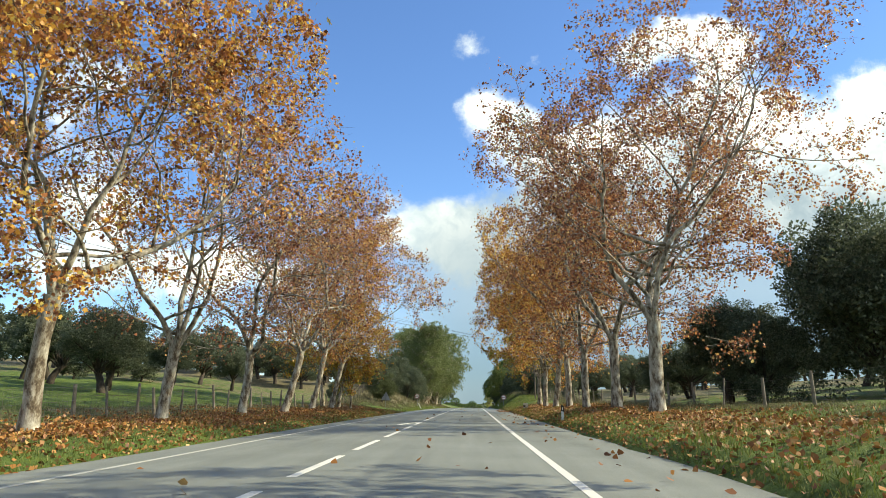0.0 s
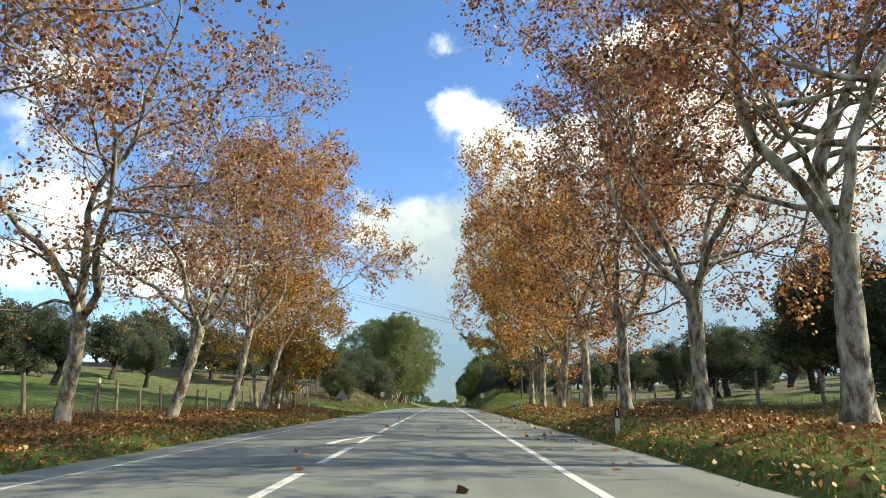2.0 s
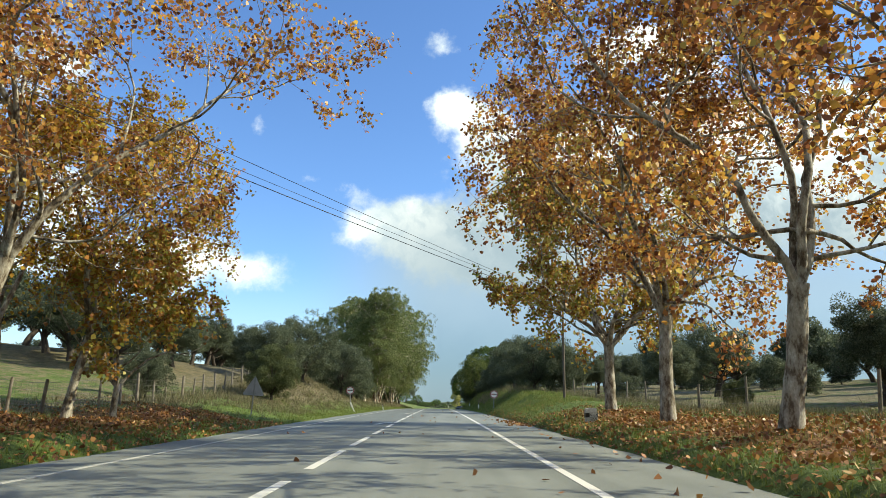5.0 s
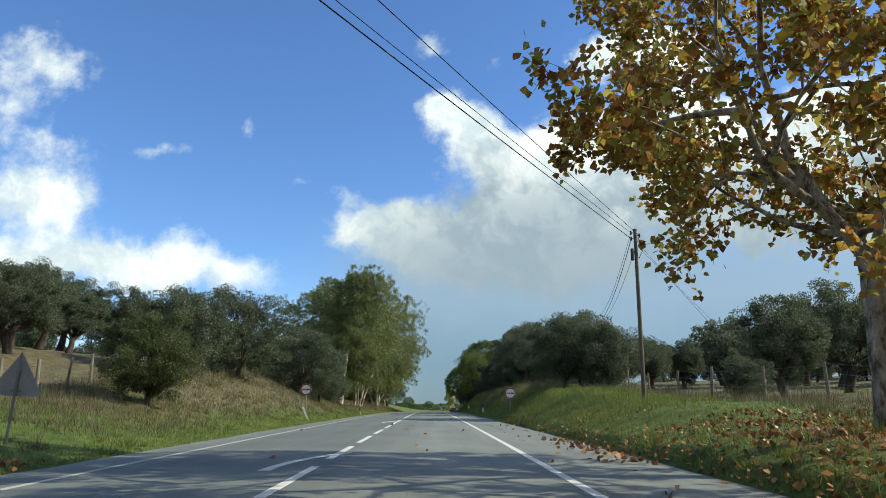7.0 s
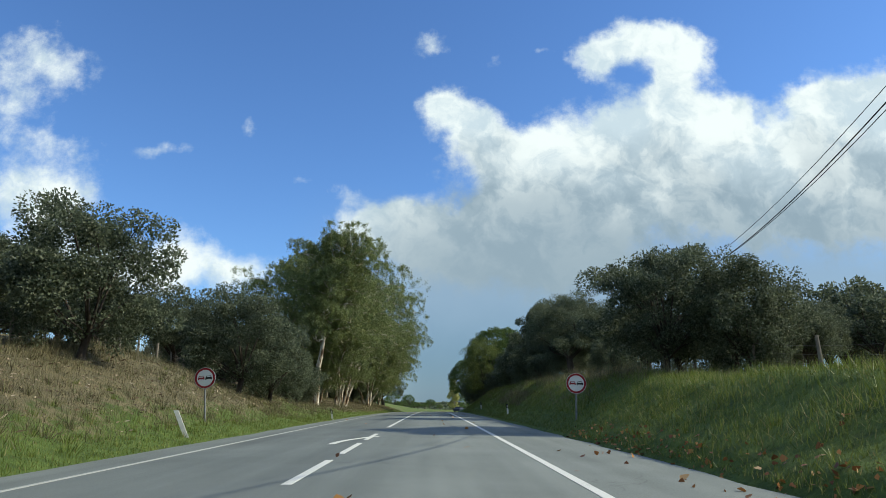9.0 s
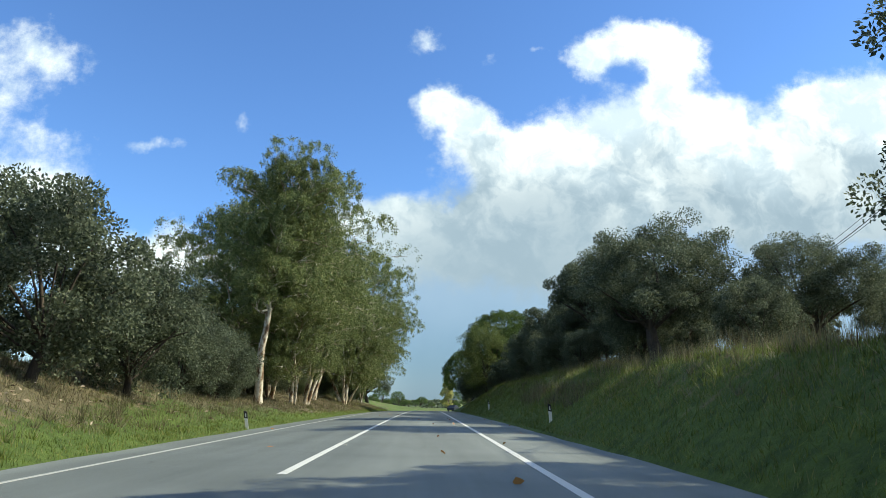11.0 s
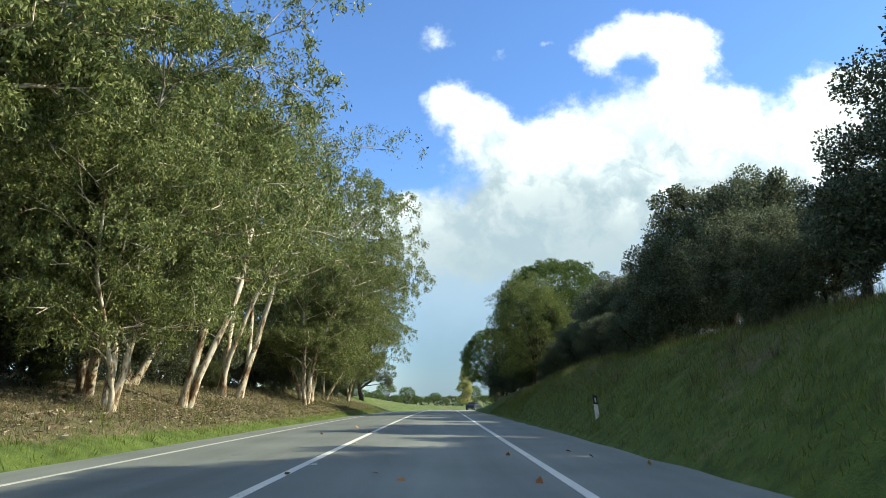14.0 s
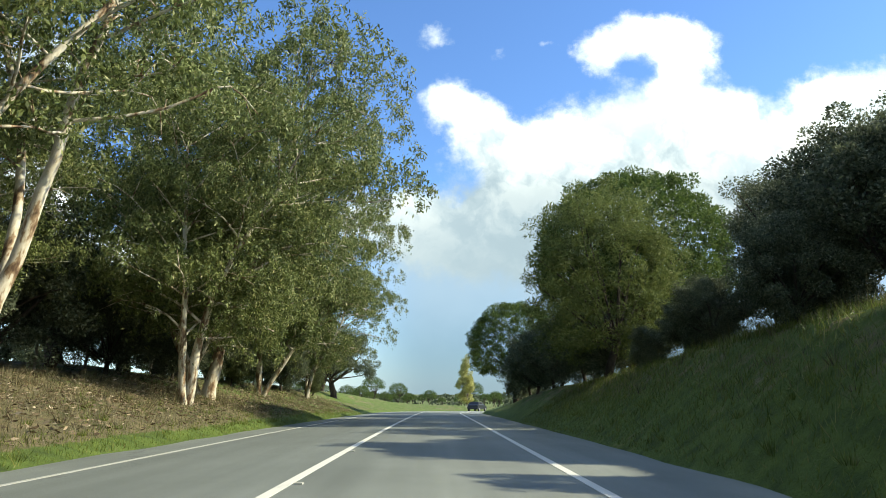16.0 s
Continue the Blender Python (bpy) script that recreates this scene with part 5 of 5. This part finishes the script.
# ---- fences ----
def fence(name, label, u_of, ys, post_height, wires, seed, mesh_wire=False):
    rng = np.random.default_rng(seed)
    made = thing(name, label, "fence", None, "", "")
    stakes = []
    for k in range(3):
        bm = bmesh.new()
        r = 0.045 + 0.008 * k
        rod(bm, (0, 0, -0.3), (0.01 * k, 0, post_height * (0.94 + 0.05 * k)), r * 1.1, r * 0.85, 8)
        for v in bm.verts:
            v.co.x += 0.006 * math.sin(v.co.z * 9 + k)
            v.co.y += 0.006 * math.cos(v.co.z * 7 + k)
        me = bpy.data.meshes.new("post")
        bm.to_mesh(me)
        bm.free()
        me.materials.append(WEATHERED)
        stakes.append(me)
    tops = []
    for k, y in enumerate(ys):
        y = y + rng.normal(0, 0.12)
        p = on_land(u_of(y) + rng.normal(0, 0.05), y)
        ob = part("post", stakes[k % 3], None, made)
        m = Matrix.Translation(p) @ pose(0, 0, 0, rng.normal(0, 3.0), rng.normal(0, 3.0), rng.uniform(0, 360)) @ Matrix.Diagonal((1, 1, rng.uniform(0.9, 1.12), 1))
        ob.matrix_basis = m
        tops.append(np.array(p))
    tops = np.array(tops)
    for h in wires:
        pts = []
        for a, b in zip(tops[:-1], tops[1:]):
            for s in (0, 0.33, 0.66):
                pts.append(a * (1 - s) + b * s + UP * (h - 0.03 * math.sin(s * 3.14)))
        pts.append(tops[-1] + UP * h)
        part("wire", fast_mesh("wire", *tubes([(pts, np.full(len(pts), 0.004), 4)]), WIRE), None, made)
    if mesh_wire:
        lines = []
        for a, b in zip(tops[:-1], tops[1:]):
            for s in np.arange(0, 1, 0.16):
                q = a * (1 - s) + b * s
                lines.append(([q + UP * wires[0], q + UP * wires[-1]], [0.0025, 0.0025], 3))
        part("netting", fast_mesh("netting", *tubes(lines), WIRE), None, made)
    return made


fence("wire_fence", "weathered wooden posts with thin wires beside the field", lambda y: 12.0, np.arange(6, 98, 3.8), 1.12, (0.25, 0.5, 0.75, 1.0), 81)
fence("wire_fence", "short weathered posts with wire netting below the oaks", lambda y: float(np.interp(y, (0, 58, 76, 90, 112), (-9.4, -9.5, -10.6, -11.0, -11.2))), np.arange(11.6, 112, 1.92), 1.0, (0.12, 0.3, 0.5, 0.7, 0.9), 82, True)
fence("wire_fence", "pale wooden posts with wire on the bank behind the eucalyptus", lambda y: -12.2, np.arange(128, 200, 3.2), 1.1, (0.3, 0.6, 0.95), 83)


# ---- poles and cables ----
def utility_pole(u, y, height, label, box_on=False):
    p = on_land(u, y)
    pole = thing("utility_pole", label, "utility pole", Matrix.Translation(p), "poles carrying the cables")
    lines = [([(0, 0, z) for z in np.linspace(-0.5, height, 9)], np.linspace(0.08, 0.06, 9), 12)]
    part("shaft", fast_mesh("shaft", *tubes(lines), POLE_WOOD, True), None, pole)
    part("cap", rod(bmesh.new(), (0, 0, height - 0.01), (0, 0, height + 0.05), 0.095, 0.02, 12), STEEL, pole)
    for k, (dx, dz) in enumerate(((-0.12, 0.12), (-0.12, 0.34), (0.12, 0.22))):
        part("bracket", rod(bmesh.new(), (0, 0, height - dz), (dx * 1.3, 0, height - dz), 0.018, 0.018, 8), STEEL, pole)
        bm = rod(bmesh.new(), (dx * 1.3, 0, height - dz - 0.07), (dx * 1.3, 0, height - dz + 0.07), 0.035, 0.03, 10)
        part("insulator", bm, SIGN_BLACK, pole)
    if box_on:
        bm = rod(bmesh.new(), (-0.15, -0.03, height - 1.15), (-0.15, -0.03, height - 0.72), 0.06, 0.06, 12)
        part("splice_case", bm, SIGN_BLACK, pole, "black cylindrical splice case")
        loop = [(0.07, -0.02, height - 0.3), (0.2, -0.05, height - 0.5), (0.22, -0.05, height - 0.8), (0.1, -0.03, height - 1.05), (-0.12, -0.03, height - 1.12)]
        part("cable_loop", fast_mesh("cable_loop", *tubes([(loop, [0.012] * 5, 6)]), CABLE), None, pole)
    return p + Vector((0, 0, height))


def cable(a, b, sag, radius, label="thin black overhead cable sagging between the poles"):
    s = np.linspace(0, 1, 25)[:, None]
    pts = np.array(a) * (1 - s) + np.array(b) * s - UP * sag * 4 * s * (1 - s)
    tagged(new("overhead_cable", fast_mesh("overhead_cable", *tubes([(pts, np.full(25, radius), 6)]), CABLE, True)), label, "cable", "overhead cables")


POLE_LABEL = "dark weathered wooden utility pole standing in the grass"
top_1 = utility_pole(9.1, 80.9, 6.05, POLE_LABEL, True)
top_2 = utility_pole(13.7, 107.0, 4.9, POLE_LABEL)
top_3 = utility_pole(22.0, 134.0, 5.0, POLE_LABEL)
top_0 = utility_pole(-22.5, 29.5, 7.6, POLE_LABEL)
for dx, dz, radius in ((-0.15, -0.34, 0.013), (-0.15, -0.12, 0.008), (0.15, -0.22, 0.009)):
    o = Vector((dx, 0, dz))
    cable(top_0 + o + Vector((1.8 if dx > 0 else 0, 0, 0)), top_1 + o, 0.35, radius)
    cable(top_1 + o, top_2 + o, 0.55 + 0.3 * radius * 60, radius)
    cable(top_2 + o, top_3 + o, 0.6, radius)
for dz, u, y in ((-0.45, 14.4, 81.8), (-0.6, 15.4, 82.8)):
    cable(top_1 + Vector((0.05, 0, dz)), on_land(u, y, -0.05), 0.02, 0.006, "thin steel stay wire bracing the wooden pole")


# ---- signs and markers ----
def disc(r, n=40):
    return [(r * math.cos(2 * math.pi * k / n), r * math.sin(2 * math.pi * k / n)) for k in range(n)]


def ring(r0, r1, thick, at, n=40):
    bm = bmesh.new()
    rows = []
    for r, d in ((r0, at), (r1, at), (r1, at + thick), (r0, at + thick)):
        rows.append([bm.verts.new((r * math.cos(2 * math.pi * k / n), d, r * math.sin(2 * math.pi * k / n))) for k in range(n)])
    for a in range(4):
        for k in range(n):
            bm.faces.new((rows[a][k], rows[a][(k + 1) % n], rows[(a + 1) % 4][(k + 1) % n], rows[(a + 1) % 4][k]))
    bmesh.ops.recalc_face_normals(bm, faces=bm.faces)
    return bm


CAR_FRONT = [(-0.10, -0.055), (-0.10, 0.005), (-0.085, 0.02), (-0.062, 0.065), (0.062, 0.065), (0.085, 0.02), (0.10, 0.005), (0.10, -0.055), (0.07, -0.055), (0.07, -0.035), (-0.07, -0.035), (-0.07, -0.055)]
SCREEN = [(-0.06, 0.02), (-0.047, 0.052), (0.047, 0.052), (0.06, 0.02)]


def no_overtaking_sign(u, y, centre, tilt, label):
    base = on_land(u, y)
    r = 0.32
    high = float(road_z(y)) + centre - base.z
    sign = thing("traffic_sign", label, "traffic sign", Matrix.Translation(base) @ pose(0, 0, 0, 0, tilt, 0), "no-overtaking signs at the road's edges")
    part("post", rod(bmesh.new(), (0, 0.03, -0.3), (0, 0.03, high + 0.25), 0.03, 0.03, 12), STEEL, sign, "thin dark steel post")
    m = Matrix.Translation((0, 0, high))
    plate = part("plate", slab(disc(r), 0.012), SIGN_WHITE, sign, "white round plate")
    plate.matrix_basis = m
    part("rim", ring(r * 0.985, r * 1.02, 0.03, -0.008), SIGN_BACK, plate)
    part("red_border", ring(r * 0.78, r * 0.97, 0.004, -0.005), SIGN_RED, plate, "dark red border")
    for dx, mat, name in ((-0.115, SIGN_RED, "red_car_symbol"), (0.115, SIGN_BLACK, "black_car_symbol")):
        symbol = part(name, slab([(a + dx, b) for a, b in CAR_FRONT], 0.004, at=-0.005), mat, plate)
    for dx in (-0.115, 0.115):
        part("symbol_window", slab([(a + dx, b) for a, b in SCREEN], 0.003, at=-0.0075), SIGN_WHITE, plate)
    for dz in (-0.12, 0.12):
        clamp = part("clamp", box(bmesh.new(), (0.1, 0.02, 0.03), (0, 0.022, high + dz), 0.004), STEEL, sign)


no_overtaking_sign(-5.3, 96.8, 1.66, -3.5, "round no-overtaking sign on a leaning post before the grassy bank")
no_overtaking_sign(6.2, 97.2, 1.5, 1.5, "round no-overtaking sign on a thin post in the verge")


def warning_sign(u, y):
    base = on_land(u, y)
    sign = thing("warning_sign", "grey back of a triangular warning sign on a steel post", "traffic sign", Matrix.Translation(base) @ pose(0, 0, 0, 0, 3.0, 20))
    part("post", box(bmesh.new(), (0.05, 0.03, 2.0), (0, 0, 0.72), 0.006), STEEL, sign, "dark square steel post")
    s = 0.44
    outline = []
    for k in range(3):
        a = math.radians(90 + 120 * k)
        for d in (-5, -2, 2, 5):
            b = a + math.radians(d)
            outline.append((s * 1.1 * math.cos(b), s * 1.1 * math.sin(b) + 1.18))
    part("plate", slab(outline, 0.01, at=0.025), SIGN_BACK, sign, "bare grey triangular plate")
    part("front_face", slab([(a * 0.96, (b - 1.18) * 0.96 + 1.18) for a, b in outline], 0.003, at=0.036), SIGN_WHITE, sign)
    for dz in (1.0, 1.35):
        part("bracket", box(bmesh.new(), (0.2 if dz < 1.2 else 0.1, 0.014, 0.03), (0, 0.018, dz), 0.003), STEEL, sign)


warning_sign(-6.25, 69.8)


def delineator(u, y, tilt=(0, 0), turn=0, height=0.6, mark=True, label="white plastic delineator post with a black cap at the road's edge"):
    post = thing("delineator_post", label, "delineator post", Matrix.Translation(on_land(u, y)) @ pose(0, 0, 0, tilt[0], tilt[1], turn), "delineator posts along the road")
    outline = [(-0.052, -0.25), (0.052, -0.25), (0.052, height - 0.045), (-0.052, height)]
    part("body", slab(outline, 0.045, at=-0.02), POST_WHITE, post)
    if mark:
        part("cap", slab([(-0.056, height - 0.24), (0.056, height - 0.27), (0.056, height - 0.035), (-0.056, height + 0.012)], 0.053, at=-0.024), SIGN_BLACK, post, "black slanted cap")
        part("reflector", slab([(-0.02, height - 0.2), (0.02, height - 0.21), (0.02, height - 0.09), (-0.02, height - 0.08)], 0.006, at=-0.031), REFLECTOR, post)


delineator(6.0, 30.6)
delineator(-4.25, 117.5, (0, -9), 6)
delineator(6.1, 117.0, (0, -4), -4)
delineator(6.15, 141.4, (0, -5), -4)
delineator(-4.55, 93.0, (0, -24), 10, 0.75, False, "bare white delineator post leaning far over")


def capped_stake(u, y):
    stake = thing("marker_stake", "thin dark stake with a white cap standing by the fence", "marker stake", Matrix.Translation(on_land(u, y)) @ pose(0, 0, 0, 1.5, -2, 0))
    part("shaft", rod(bmesh.new(), (0, 0, -0.25), (0, 0, 1.08), 0.035, 0.03, 10), POLE_WOOD, stake)
    part("cap", rod(bmesh.new(), (0, 0, 1.06), (0, 0, 1.24), 0.055, 0.05, 12), POST_WHITE, stake, "white plastic cap")


capped_stake(-8.9, 35.8)


def lettering(text, size, at, mat, parent, turn=None):
    curve = bpy.data.curves.new("lettering", "FONT")
    curve.body, curve.size, curve.align_x, curve.extrude = text, size, "CENTER", 0.003
    tmp = new("lettering_curve", curve)
    me = bpy.data.meshes.new_from_object(tmp)
    bpy.data.objects.remove(tmp)
    me.materials.clear()
    me.materials.append(mat)
    ob = part("lettering", me, None, parent)
    ob.matrix_basis = Matrix.Translation(at) @ pose(0, 0, 0, 90, 0, 0)
    return ob


def milestone(u, y):
    stone = thing("milestone", "low whitewashed kilometre stone with a black band and painted number", "milestone", Matrix.Translation(on_land(u, y, 0.02)) @ pose(0, 0, 0, 0, -1.5, 4) @ Matrix.Diagonal((0.76, 0.76, 0.76, 1)))
    top = [(-0.26, -0.3), (0.26, -0.3), (0.25, 0.56), (0.22, 0.61), (0.12, 0.635), (-0.12, 0.635), (-0.22, 0.61), (-0.25, 0.56)]
    bm = slab(top, 0.24, at=0.0)
    bmesh.ops.bevel(bm, geom=[e for e in bm.edges], offset=0.015, segments=2, affect="EDGES")
    part("body", bm, STONE, stone)
    band = part("black_band", slab([(-0.262, 0.24), (0.262, 0.24), (0.26, 0.43), (-0.26, 0.43)], 0.26, at=-0.008), SIGN_BLACK, stone, "black painted band")
    part("panel", slab([(-0.1, 0.26), (0.235, 0.26), (0.235, 0.41), (-0.1, 0.41)], 0.006, at=-0.013), STONE, stone, "white panel")
    lettering("N114", 0.15, (0.068, -0.017, 0.282), SIGN_BLACK, stone)
    lettering("180", 0.21, (0.06, -0.004, 0.055), SIGN_BLACK, stone)


milestone(6.75, 62.4)


# ---- the car far ahead ----
def parked_car(x, y, z, turn):
    car = thing("car", "small dark blue car on the far bend of the road", "car", Matrix.Translation((x, y, z)) @ pose(0, 0, 0, 0, 0, turn))
    side = [(-1.95, 0.30), (-1.95, 0.62), (-1.75, 0.78), (-0.95, 0.90), (-0.40, 1.38), (0.95, 1.42), (1.55, 1.02), (1.90, 0.92), (1.95, 0.35)]
    bm = slab(side, 1.66, at=-0.83)
    for v in bm.verts:
        if v.co.z > 1.2:
            v.co.y *= 0.78
    bmesh.ops.bevel(bm, geom=list(bm.edges), offset=0.05, segments=2, affect="EDGES")
    part("body", bm, CAR_PAINT, car)
    bm = bmesh.new()
    f = [bm.verts.new(p) for p in ((-0.99, -0.72, 0.93), (-0.99, 0.72, 0.93), (-0.47, 0.60, 1.36), (-0.47, -0.60, 1.36))]
    b = [bm.verts.new(v.co + Vector((0.05, 0, -0.05))) for v in f]
    bm.faces.new(f)
    bm.faces.new(b[::-1])
    for k in range(4):
        bm.faces.new((f[k], b[k], b[(k + 1) % 4], f[(k + 1) % 4]))
    bmesh.ops.recalc_face_normals(bm, faces=bm.faces)
    part("windscreen", bm, CAR_GLASS, car)
    for sy in (-1, 1):
        part("side_window", slab([(-0.35, 0.98), (-0.1, 1.30), (0.9, 1.34), (1.25, 1.05)], 0.02, at=0.76 * sy - 0.01), CAR_GLASS, car)
        part("headlight", box(bmesh.new(), (0.12, 0.32, 0.14), (-1.90, 0.58 * sy, 0.68), 0.03), LAMP_GLASS, car)
        part("mirror", box(bmesh.new(), (0.12, 0.18, 0.12), (-0.72, 0.92 * sy, 0.98), 0.03), CAR_PAINT, car)
        for wx in (-1.25, 1.25):
            wheel = part("wheel", rod(bmesh.new(), (wx, 0.70 * sy, 0.31), (wx, 0.87 * sy, 0.31), 0.31, 0.31, 20), TYRE, car)
            part("rim", rod(bmesh.new(), (wx, 0.87 * sy, 0.31), (wx, 0.885 * sy, 0.31), 0.2, 0.17, 14), STEEL, wheel)
    part("bumper", box(bmesh.new(), (0.1, 1.5, 0.2), (-1.95, 0, 0.42), 0.03), SIGN_BLACK, car)


parked_car(float(road_x(253)) - 1.7, 253.0, float(road_z(253)) - 0.02, -115)
